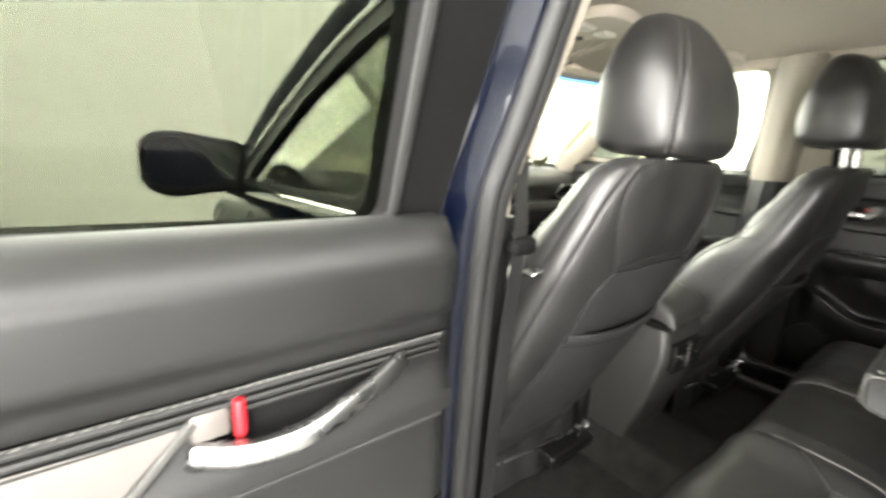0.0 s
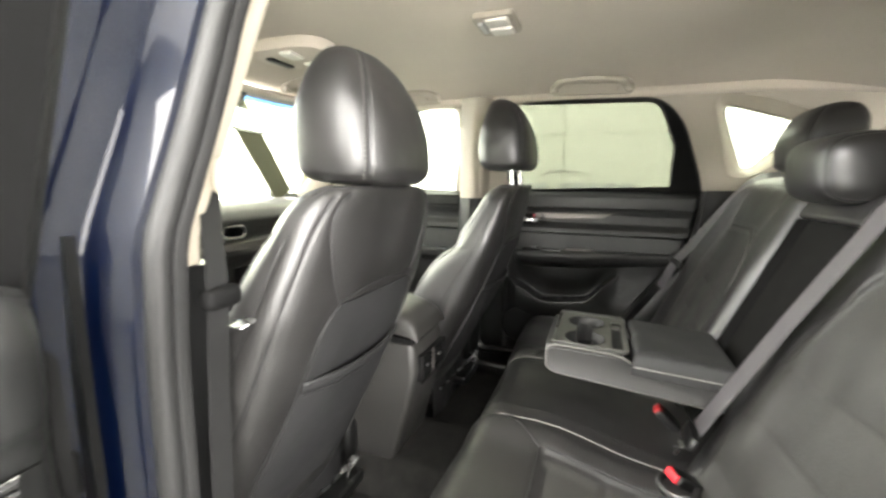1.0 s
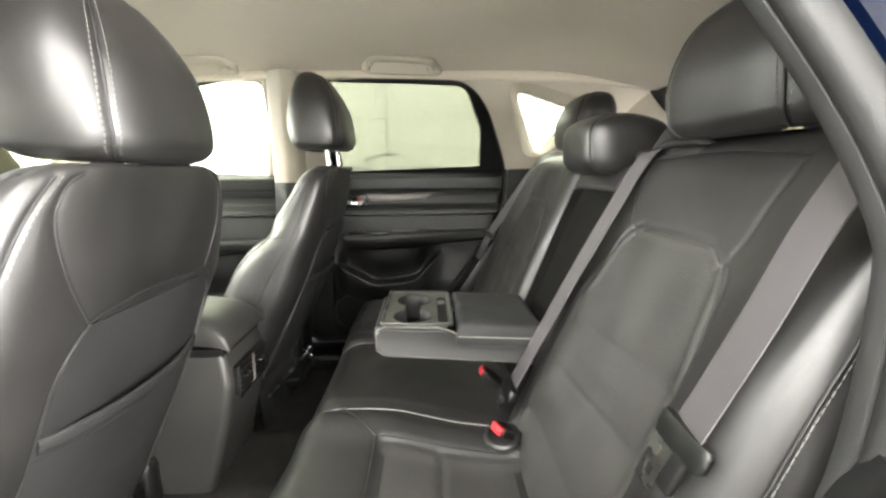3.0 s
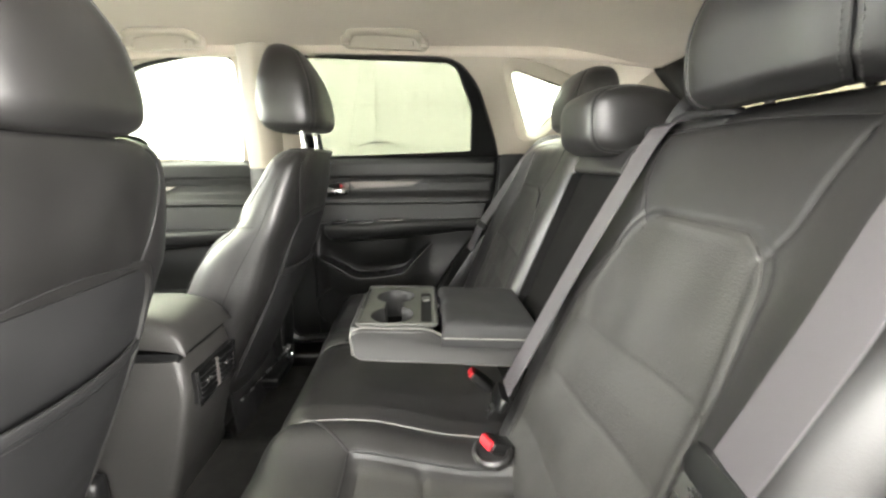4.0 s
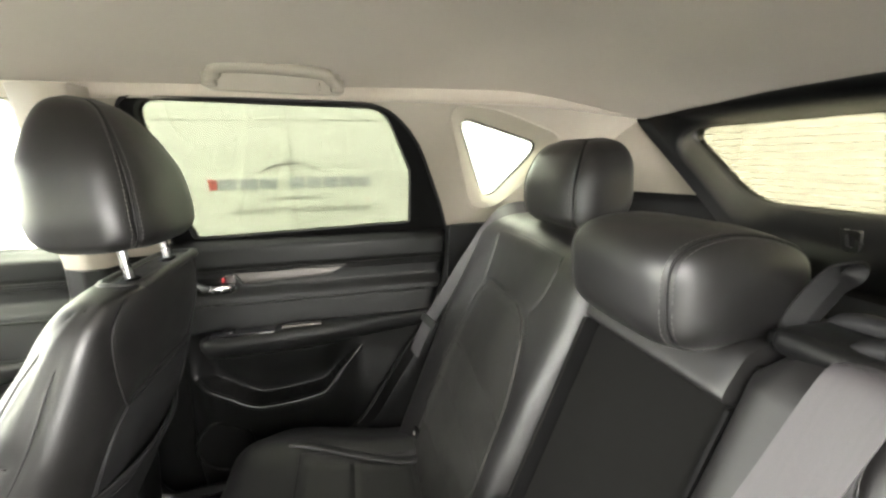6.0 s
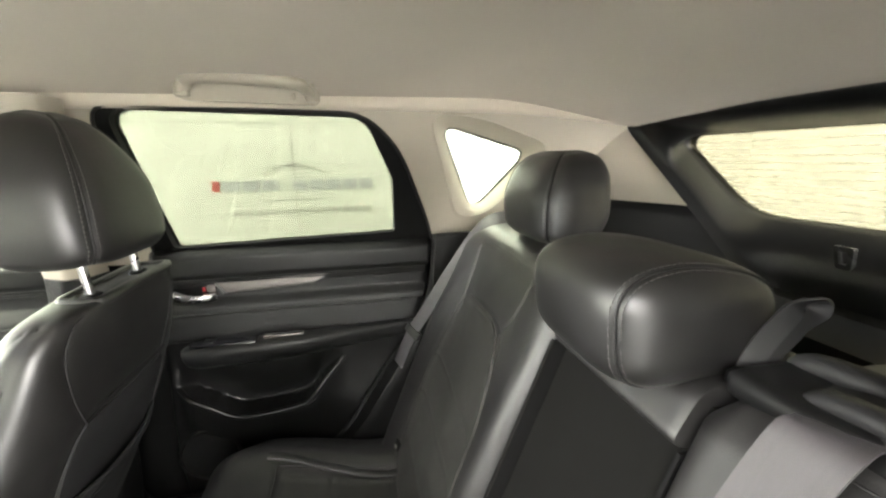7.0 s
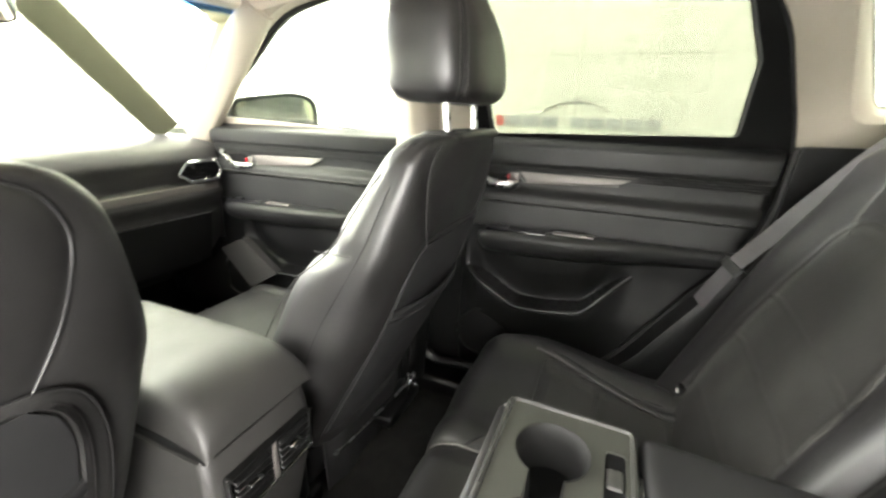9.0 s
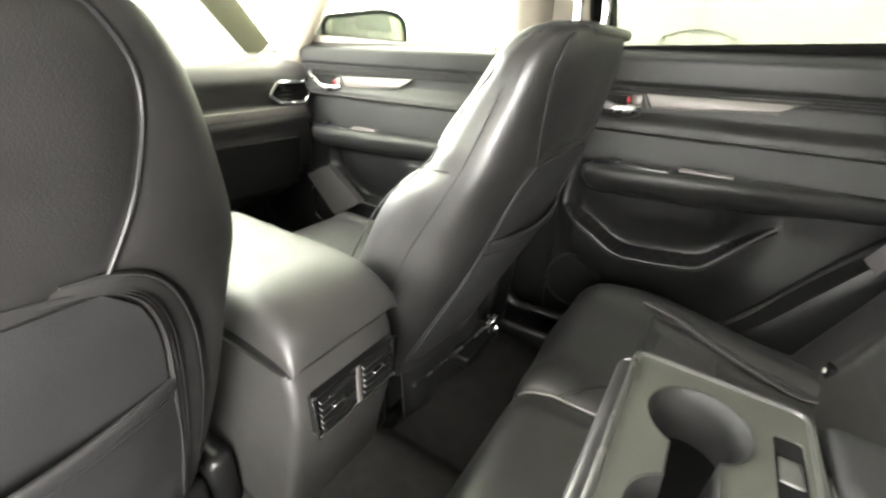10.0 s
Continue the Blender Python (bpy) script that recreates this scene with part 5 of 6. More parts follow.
    part("lock_tab", moved_box(put, hy - 0.008, hy + 0.014, sz0 + 0.004, sz0 + 0.024, -0.046, -0.036), SATIN, door)
    # armrest ledge
    loops = []
    for i in range(33):
        t = i / 32
        y = ay0 + (ay1 - ay0) * t
        nose = math.sqrt(max(0.0, 1 - max(0, (0.09 - t) / 0.09) ** 2))
        w = 0.058 * (0.35 + 0.65 * nose) * (1 - 0.85 * step(0.35, 1.0, t)) + 0.001
        h = 0.030 * (0.45 + 0.55 * nose) * (1 - 0.40 * step(0.35, 1.0, t))
        zc = az + 0.02 * t
        loops.append([put(y, zc + b * h * (0.85 if b > 0 else 1.7), -0.044 - w * 0.5 + a * (w * 0.5 + 0.006) + (0.75 * w * b * b if b < 0 and a < 0 else 0)) for a, b in ring(24, 1, 1, 3.2)])
    part("armrest_ledge", loft(loops), SOFT, door, "padded armrest ledge", angle=55)
    part("switch_plate", moved_box(put, ay0 - 0.030, ay0 - 0.185, az + 0.024, az + 0.0325, -0.096, -0.055), GLOSSY, door, "gloss black switch plate")
    part("window_switch", moved_box(put, ay0 - 0.06, ay0 - 0.085, az + 0.031, az + 0.038, -0.088, -0.065), PLASTIC, door)
    part("switch_trim", moved_box(put, ay0 - 0.200, ay0 - 0.298, az + 0.030, az + 0.0385, -0.084, -0.064), SATIN, door, "small satin switch trim")
    part("stitched_seam", tube([put(y, seam, -0.043) for y in np.linspace(y0 - 0.03, rear(1.087) + 0.02, 24)], 0.0022, 6), PIPING, door)
    part("stitching", stitches([put(y, seam + 0.004, -0.0455) for y in np.linspace(y0 - 0.03, rear(1.087) + 0.02, 40)]), STITCH, door, "grey double stitching")
    part("seam_ridge", tube([put(y, seam - 0.007, -0.042) for y in np.linspace(y0 - 0.03, rear(1.087) + 0.02, 24)], 0.0026, 8), SOFT, door)
    part("seam_ridge", tube([put(y, seam - 0.0135, -0.041) for y in np.linspace(y0 - 0.03, rear(1.087) + 0.02, 24)], 0.0024, 8), SOFT, door)
    part("seam_line", tube([put(y, 1.0005, -0.0495) for y in np.linspace(y0 - 0.03, rear(1.0) + 0.03, 24)], 0.0022, 8), PIPING if name_handle else RIM, door, "edge below the upper panel")
    # door bin: lip running down, along and up, with a dark mouth behind it
    if pocket:
        lip = []
        for y in np.linspace(pocket[0][0] - 0.012, pocket[-1][0] + 0.012, 40):
            z = tab(-y, lipz)
            ends = step(0, 0.05, pocket[0][0] - y) * step(0, 0.10, y - pocket[-1][0])
            lip.append(put(y, z, tab(z, D) - 0.0320 * ends))
        part("bin_lip", tube(smooth(lip, 3), 0.0068, 10), PLASTIC, door, "smooth lip of the door bin")
    # speaker grille low at the front
    g = [put(y0 - 0.085 + 0.075 * math.cos(a), 0.60 + 0.075 * math.sin(a), -0.056) for a in np.linspace(0, 2 * math.pi, 36, endpoint=False)]
    part("speaker_ring", tube(g, 0.005, 6, True), PLASTIC, door)
    part("speaker_grille", loft([g, [put(y0 - 0.085, 0.60, -0.062)] * 36], caps=False), DARK, door, "dark round speaker grille")


def moved_box(put, ya, yb, z0, z1, d0, d1):
    geo = rbox(min(ya, yb), max(ya, yb), z0, z1, d0, d1, 0.003, 2)
    return [Vector(put(v[0], v[1], v[2])) for v in geo[0]], geo[1]


REAR = [(0.42, 0.10), (0.52, 0.0), (0.62, -0.10), (0.72, -0.17), (0.81, -0.235), (0.92, -0.315), (1.06, -0.355), (1.17, -0.362)]
rear_edge = lambda z: tab(z, REAR)
RBIN = [(0.331, 0.801), (0.253, 0.757), (0.159, 0.715), (0.012, 0.730), (-0.054, 0.790), (-0.118, 0.852)]


def put_right(y, z, d):
    return (0.742 + d, y, z)


rd = empty("rear_door", "closed rear door with black lining, silver strip and tinted window", "car door", group="car doors")
door_card(rd, put_right, 0.35, rear_edge, 1.168, (0.193, -0.088, 1.051, 1.078), "", (0.291, -0.306, 0.902), RBIN)
fr = prism(roundpoly(REARFRAME, [0.05, 0.055, 0.05, 0.03, 0.01, 0.01]), [roundpoly(REARWIN, [0.045, 0.04, 0.005, 0.012, 0.012])], right_plane, -0.016, 0.024)
part("window_frame", fr, DARK, rd, "black window frame with corner sail")
part("weather_strip", tube([right_plane(p.x, p.y, -0.018) for p in roundpoly(REARFRAME, [0.05, 0.055, 0.05, 0.03, 0.01, 0.01])], 0.0035, 8, True), RUBBER, rd)
pane = part("pane", prism(roundpoly([(0.03 + (a - 0.03) * 1.03, 1.32 + (b - 1.32) * 1.05) for a, b in REARWIN], 0.004), [], right_plane, 0.006, 0.010), PRIVACY, rd, "tinted privacy window pane")
pane.visible_shadow = False
part("rear_seal", tube([put_right(rear_edge(z) - 0.010, z, -0.018) for z in np.linspace(0.44, 1.17, 40)], 0.012, 8), RUBBER, rd, "black rubber edge seal")

fd = empty("front_door", "closed front passenger door with black lining and silver strip", "car door", group="car doors")
FBIN = [(1.20, 0.770), (1.12, 0.70), (1.02, 0.66), (0.80, 0.66), (0.70, 0.70), (0.62, 0.74)]
front_rear = lambda z: 0.475
door_card(fd, put_right, 1.32, front_rear, 1.158, (1.11, 0.822, 1.028, 1.058), "", (1.235, 0.50, 0.875), FBIN)
part("speaker_panel", prism(roundpoly([(1.272, 0.716), (1.157, 0.768), (1.010, 0.660), (1.140, 0.585)], 0.012, 4), [], lambda y, z, d: put_right(y, z, -0.062 - d), 0.0, 0.03), DASHPAD, fd, "smooth lower speaker panel")
ff = prism(roundpoly([(0.47, 1.510), (0.66, 1.522), (0.87, 1.487), (1.08, 1.38), (1.25, 1.275), (1.40, 1.13), (0.50, 1.13)], 0.03), [roundpoly(FRONTGLASS, [0.045, 0.05, 0.05, 0.05, 0.05, 0.03, 0.01, 0.012, 0.05])], right_plane, 0.021, 0.034)
part("window_frame", ff, RUBBER, fd, "black front window frame")
pane = part("pane", prism(roundpoly(FRONTGLASS, 0.03), [], right_plane, 0.024, 0.028), CLEAR, fd, "clear front window pane")
pane.visible_shadow = False

# open rear door on the near side


def put_open(y, z, d):
    return (-0.927 - (0.35 - y), 0.300 + d, z - 0.048)


od = empty("rear_door", "rear door standing wide open, black lining, chrome handle", "car door", group="car doors")
door_card(od, put_open, 0.412, rear_edge, 1.168, (0.193, -0.088, 1.003, 1.058), "red tab", (0.291, -0.306, 0.872), RBIN, seam=1.0715, slant=0.052, hz=1.041, end=0.020)
# glass plane of the open door


def open_plane(y, z, d):
    return (-0.927 - (0.35 - y), 0.345 - 0.40 * (z - 1.15) + d, z - 0.048)


OWIN = [(0.350, 1.487), (-0.19, 1.472), (-0.245, 1.335), (-0.252, 1.172), (0.368, 1.158)]
of = prism(roundpoly([(0.430, 1.520), (-0.19, 1.505), (-0.28, 1.40), (-0.36, 1.22), (-0.37, 1.10), (0.420, 1.10)], 0.03), [roundpoly(OWIN, 0.02)], open_plane, -0.02, 0.035)
part("window_frame", of, DARK, od, "dark grey window frame of the open door")
part("frame_seal", tube([open_plane(p.x, p.y, 0.03) for p in roundpoly([(0.445, 1.525), (-0.19, 1.51), (-0.285, 1.40), (-0.365, 1.22), (-0.37, 1.12), (0.435, 1.12)], 0.03)], 0.014, 8, True), RUBBER, od, "black rubber door seal")
part("window_gasket", tube([open_plane(p.x, p.y, -0.022) for p in roundpoly(OWIN, 0.02)], 0.005, 8, True), RUBBER, od)
pane = part("pane", prism(roundpoly([(0.05 + (a - 0.05) * 1.03, 1.32 + (b - 1.32) * 1.05) for a, b in OWIN], 0.004), [], open_plane, 0.008, 0.012), PRIVACY, od, "tinted privacy window pane")
pane.visible_shadow = False
part("door_skin", prism(roundpoly([(0.43, 1.12), (-0.37, 1.13), (-0.34, 0.92), (-0.12, 0.62), (0.06, 0.44), (0.43, 0.44)], 0.03), [], lambda y, z, d: put_open(y, z, 0.115 + d), 0.0, 0.012), BLUE, od, "dark blue painted outer skin")
part("door_shell", prism(roundpoly([(0.425, 1.13), (-0.355, 1.14), (-0.325, 0.93), (-0.11, 0.63), (0.06, 0.45), (0.425, 0.45)], 0.02), [], lambda y, z, d: put_open(y, z, d), -0.004, 0.112), DARK, od, "dark door edge")
part("hinge", rbox(-0.875, -0.80, 0.395, 0.435, 0.90, 0.945, 0.006), DARK, od)
part("check_strap", rbox(-0.88, -0.80, 0.36, 0.376, 0.76, 0.785, 0.004), STEEL, od)
part("edge_bolt", loft([[(-0.842 - 0.004 * k, 0.335 + a, 0.845 + b) for a, b in ring(12, 0.009, 0.009, 2)] for k in range(3)]), STEEL, od)

# ---- near side front door, seen from outside ----
nd = empty("front_door", "closed driver door, dark blue with chrome belt strip", "car door", group="car doors")


def xo(z):
    return -(0.895 - 0.05 * step(0.85, 0.5, z) - 0.055 * step(0.95, 1.10, z))


part("door_skin", slab(lambda u, v: (xo(0.38 + 0.70 * v), 0.478 + 1.05 * u, 0.38 + 0.70 * v - 0.045 * u * v), 30, 30, (0.02, 0, 0)), BLUE, nd, "dark blue metallic door skin")
part("belt_strip", sweep([(-0.862, y, 1.082 - 0.050 * (y - 0.48)) for y in np.linspace(0.478, 1.36, 20)], ring(8, 0.005, 0.011, 2.6)), CHROME, nd, "bright chrome belt strip")


def near_plane(y, z, d):
    return (-(0.842 - 0.42 * (z - 1.08)) - d, y, z)


NWIN = [(0.52, 1.405), (0.62, 1.418), (0.80, 1.365), (1.0, 1.265), (1.17, 1.13), (1.22, 1.068), (0.55, 1.10)]
NFR = [(0.47, 1.455), (0.62, 1.475), (0.86, 1.405), (1.08, 1.285), (1.30, 1.10), (1.345, 1.045), (0.49, 1.07)]
part("window_frame", prism(roundpoly(NFR, 0.02), [roundpoly(NWIN, 0.02)], near_plane, -0.03, 0.0), RUBBER, nd, "black window frame")
part("frame_edge", tube([near_plane(p.x, p.y, 0.004) for p in smooth([Vector((*q, 0)) for q in NFR[1:6]], 6)], 0.007, 8), CHROME, nd, "bright frame edge strip")
pane = part("pane", prism(roundpoly(NWIN, 0.02), [], near_plane, -0.018, -0.014), CLEAR, nd, "clear driver window pane")
pane.visible_shadow = False
part("a_pillar_skin", sweep(smooth([(-0.66, 0.50, 1.515), (-0.655, 0.75, 1.50), (-0.685, 1.0, 1.415), (-0.74, 1.25, 1.27), (-0.80, 1.50, 1.08)], 8), ring(12, 0.022, 0.045, 2.6)), BLUE, None, "dark blue windscreen pillar", kind="structure")

# ---- outside mirrors ----


def door_mirror(side, cx, cy, cz, tilt, nod, label):
    ob = empty("door_mirror", label, "mirror", group="door mirrors")
    def loop(y, g):
        out = []
        for p in roundpoly([(-0.122, 0.050), (-0.100, -0.062), (0.07, -0.078), (0.118, -0.048), (0.114, 0.062), (0.05, 0.076)], 0.035, 5):
            out.append((cx + side * p.x * g, cy + y - tilt * p.x * g, cz + p.y * g * (1.28 if side > 0 else 1.0)))
        return out
    part("housing", loft([loop(-0.004, 0.955), loop(-0.006, 1.0), loop(0.03, 1.02), loop(0.075, 0.90), loop(0.11, 0.62), loop(0.125, 0.25)], caps=False), PLASTIC, ob, "dark mirror housing", angle=60)
    inner = [(cx + (x - cx) * 0.90 + side * 0.004, y * 0.90 + (cy + 0.004) * 0.10 - tilt * 0.004 - nod * (z - cz), cz + (z - cz) * 0.90) for x, y, z in loop(0.004, 1.0)]
    part("face_plate", loft([loop(-0.004, 0.955), [(x, y - 0.003, z) for x, y, z in inner]], caps=False), DARK, ob)
    part("mirror_glass", loft([inner, [tuple(sum(q) / len(inner) for q in zip(*inner))] * len(inner)], caps=False), MIRROR, ob, "mirror glass")
    part("bezel", tube(loop(-0.004, 0.95), 0.008, 6, True), DARK, ob)
    root = side * 0.80
    part("mirror_arm", sweep(smooth([(cx - side * 0.06, cy + 0.04, cz - 0.05), (cx - side * 0.12, cy + 0.05, cz - 0.075), (root, cy + 0.08, cz - 0.10)], 6), ring(12, 0.030, 0.024, 2.6)), PLASTIC, ob)
    return ob


door_mirror(1, 0.900, 1.19, 1.172, 0.85, 0.0, "dark door mirror on the passenger side")
door_mirror(-1, -0.962, 1.20, 1.110, 0.10, 0.10, "dark door mirror on the driver side")

# ---- windscreen, dash ----
ws = empty("windscreen", "clear windscreen with blue shade band", "windscreen", kind="structure")


def screen(x, t, d=0.0):
    """t from 0 at the base to 1 at the header."""
    half = 0.70 - 0.12 * t
    bow = 0.10 * (x / 0.7) ** 2
    return (x * half / 0.70, 1.52 - 0.46 * t - bow, 1.115 + 0.365 * t + d)


pane = part("pane", slab(lambda u, v: screen(0.70 * u, v), 24, 14, (0, 0.004, 0.004), u0=-1), SCREEN, ws, "clear laminated pane")
pane.visible_shadow = False
part("shade_band", slab(lambda u, v: screen(0.69 * u, 0.93 + 0.05 * v, -0.004), 24, 4, (0, 0.0015, 0.0015), u0=-1), SHADE, ws, "translucent blue shade band")
part("header_trim", sweep([screen(0.68 * u, 1.0, -0.004) for u in np.linspace(-1, 1, 24)], ring(12, 0.035, 0.016, 2.6)), HEADLINER, ws, "headliner front edge")
for s in (-1, 1):
    col = [screen(s * 0.715, t, -0.006) for t in np.linspace(0.0, 1.0, 16)]
    col = [(p[0] + s * 0.005, p[1] - 0.03, p[2]) for p in col]
    part("pillar_trim", sweep(col, ring(16, 0.050, 0.026, 2.6), (s, 0.4, 0.3)), TRIM, None, "beige windscreen pillar trim", kind="structure")
    for k in range(4):
        part("embossed_mark", rbox(s * 0.665 - 0.002, s * 0.665 + 0.002, 1.345, 1.355, 1.195 + 0.012 * k, 1.203 + 0.012 * k, 0.001, 1), GREY, bpy.data.objects["windscreen"])

dash = empty("dashboard", "black dashboard with silver strip and corner vents", "dashboard")


def dash_fn(u, v):
    x = 0.72 * u
    P = [(1.62, 1.10), (1.45, 1.108), (1.32, 1.098), (1.255, 1.072), (1.24, 1.04), (1.262, 1.0), (1.275, 0.965), (1.24, 0.945), (1.235, 0.92), (1.27, 0.86), (1.28, 0.75), (1.33, 0.66), (1.42, 0.60)]
    s = v * (len(P) - 1)
    y = tab(s, [(k, p[0]) for k, p in enumerate(P)])
    z = tab(s, [(k, p[1]) for k, p in enumerate(P)])
    return (x, y + 0.05 * abs(u) ** 3 - 0.03 * bell(u, 0.25), z + 0.03 * bell(x + 0.37, 0.2) * step(4, 1, s))


part("dash_body", slab(dash_fn, 60, 70, (0, 0.05, -0.02), u0=-1), DASHPAD, dash, "soft dark grey dash body", angle=50)
strip = [dash_fn(u, 6.9 / 12) for u in np.linspace(-0.95, 0.95, 40)]
part("silver_strip", sweep([(p[0], p[1] - 0.004, p[2]) for p in strip], ring(8, 0.004, 0.014, 3)), SATIN, dash, "satin silver dash strip")
for x, k in ((-0.62, 1.0), (0.62, 1.0), (-0.105, 0.66), (0.115, 0.66)):
    c = dash_fn(x / 0.72, 5 / 12)
    o = roundpoly([(k * a, k * b) for a, b in [(-0.085, -0.004), (-0.05, 0.034), (0.06, 0.034), (0.075, 0.0), (0.055, -0.030), (-0.045, -0.030)]], 0.008, 3)
    sgn = 1 if x > 0 else -1
    part("vent_ring", tube([(c[0] + sgn * p.x, c[1] - 0.028, c[2] + p.y) for p in o], 0.006, 8, True), CHROME, dash, "chrome vent ring")
    part("vent_cavity", loft([[(c[0] + sgn * p.x, c[1] - 0.026, c[2] + p.y) for p in o], [(c[0], c[1] + 0.0, c[2])] * len(o)], caps=False), DARK, dash)
    for q in range(4):
        part("vent_slat", rbox(c[0] - 0.05 * k, c[0] + 0.05 * k, c[1] - 0.024, c[1] - 0.010, c[2] + k * (-0.018 + 0.012 * q), c[2] + k * (-0.0155 + 0.012 * q), 0.001, 1), GLOSSY, dash)
part("glovebox_door", slab(lambda u, v: (0.38 + 0.24 * u, 1.255 + 0.03 * v - 0.004, 0.86 - 0.17 * v), 10, 8, (0, 0.012, 0), u0=-1), PLASTIC, dash, "black glovebox door")
part("binnacle", sweep(smooth([(-0.55, 1.28, 1.09), (-0.50, 1.25, 1.16), (-0.37, 1.24, 1.18), (-0.24, 1.25, 1.16), (-0.19, 1.28, 1.09)], 8), ring(12, 0.06, 0.012, 2.6), (0, 0, 1)), SOFT, dash, "instrument hood")
wheel = empty("steering_wheel", "black leather steering wheel with silver spokes", "steering wheel")
wm = Matrix.Translation((-0.37, 1.08, 0.98)) @ pose(0, 0, 0, 66)
part("rim", moved(tube([(0.182 * math.cos(a), 0.182 * math.sin(a), 0) for a in np.linspace(0, 2 * math.pi, 48, endpoint=False)], 0.0155, 12, True), wm), LEATHER, wheel)
part("hub", moved(loft([[(a, b - 0.01, z) for a, b in ring(28, r, r * 0.85, 2.6)] for r, z in ((0.05, -0.03), (0.085, 0.0), (0.08, 0.025), (0.05, 0.034))]), wm), PLASTIC, wheel)
for a in (0.12, math.pi - 0.12, -math.pi / 2):
    part("spoke", moved(sweep([(r * math.cos(a), r * math.sin(a), 0.01) for r in (0.07, 0.12, 0.178)], ring(8, 0.02, 0.007, 3)), wm), SATIN, wheel)
part("column", tube([(-0.37, 1.10, 0.97), (-0.37, 1.32, 0.87)], 0.045, 14), PLASTIC, wheel)
part("pedal_bulkhead", rbox(-0.70, 0.70, 1.62, 1.70, 0.36, 1.05, 0.01), CARPET, None, "black carpeted front bulkhead", kind="structure")
part("footwell_trim", slab(lambda u, v: (0.70 - 0.075 * math.sin(math.pi * u) ** 0.8 * math.sin(math.pi * v) ** 0.7, 1.27 + 0.36 * u, 0.40 + 0.34 * v), 18, 16, (0.03, 0, 0)), PLASTIC, None, "black bulged footwell side trim", kind="structure")
part("scuttle_panel", rbox(-0.72, 0.72, 1.52, 1.85, 1.06, 1.085, 0.008), PLASTIC, None, "black panel below the windscreen", kind="structure")
part("bonnet", slab(lambda u, v: (0.80 * u, 1.80 + 0.95 * v, 1.06 - 0.03 * abs(u) ** 3 - 0.14 * v * v), 20, 16, (0, 0, -0.02), u0=-1), BLUE, None, "dark blue painted bonnet", kind="structure")
slant = empty("slanted_bar", "grey flat bar leaning across outside the windscreen", "bar")
part("bar", sweep([(0.675, 1.49, 1.125), (0.28, 1.34, 1.465), (-0.15, 1.17, 1.84)], ring(14, 0.046, 0.012, 5), (0.5, 0.85, 0.06)), BEAM, slant)

# rear-view mirror and overhead console
rv = empty("rearview_mirror", "black interior mirror below the windscreen header", "mirror")
part("housing", moved(loft([[(0.125 * a * g, d, 0.034 * b * g) for a, b in ring(32, 1, 1, 4)] for g, d in ((0.95, -0.006), (1.0, 0.0), (1.0, 0.015), (0.8, 0.032), (0.4, 0.038))]), Matrix.Translation((0.0, 1.0, 1.372)) @ pose(0, 0, 0, 9, 0, 14)), GLOSSY, rv)
part("mirror_glass", moved(loft([[(0.116 * a, -0.0065, 0.028 * b) for a, b in ring(32, 1, 1, 4)], [(0, -0.0068, 0)] * 32], caps=False), Matrix.Translation((0.0, 1.0, 1.372)) @ pose(0, 0, 0, 9, 0, 14)), MIRROR, rv)
part("stalk", tube([(0, 1.03, 1.375), (0, 1.08, 1.42), (0, 1.10, 1.455)], 0.014, 10), PLASTIC, rv)
part("sensor_cover", loft([[(0.05 * a, 1.115 + 0.04 * b - 0.05 * k, 1.425 + 0.035 * k) for a, b in ring(20, 1, 1, 3)] for k in range(2)]), PLASTIC, rv)
oc = empty("overhead_console", "beige overhead console with two reading lamps", "console")
part("console_shell", moved(loft([[(0.10 * a * g, 0.13 * b * g, z) for a, b in ring(36, 1, 1, 3.6)] for g, z in ((1.0, 0.0), (0.99, -0.016), (0.93, -0.026), (0.4, -0.030))], caps=True), Matrix.Translation((0, 0.80, 1.556))), HEADLINER, oc)
for s in (-1, 1):
    part("reading_lamp", rbox(s * 0.05 - 0.028, s * 0.05 + 0.028, 0.76, 0.80, 1.518, 1.53, 0.005), LENS, oc)
part("button_row", rbox(-0.045, 0.045, 0.85, 0.875, 1.52, 1.532, 0.004), PLASTIC, oc)


def sun_visor(cx):
    ob = empty("sun_visor", "beige fabric sun visor folded up", "sun visor", group="sun visors")
    def f(u, v):
        x, y = cx + 0.185 * u, 0.845 + 0.175 * v
        return (x, y, roof(x, y)[2] - 0.006 - 0.018 * max(0, (1 - abs(u) ** 6) * (1 - abs(2 * v - 1) ** 6)) ** 0.4)
    part("flap", slab(f, 26, 18, (0, 0, 0.006), u0=-1), TRIM, ob)
    part("clip", rbox(cx - math.copysign(0.17, cx) - 0.012, cx - math.copysign(0.17, cx) + 0.012, 1.0, 1.025, 1.49, 1.515, 0.004), TRIM, ob)
    part("pivot", tube([(cx + math.copysign(0.15, cx), 1.02, 1.50), (cx + math.copysign(0.19, cx), 1.02, 1.505)], 0.008, 10), TRIM, ob)
    return ob


sun_visor(0.36)
sun_visor(-0.36)

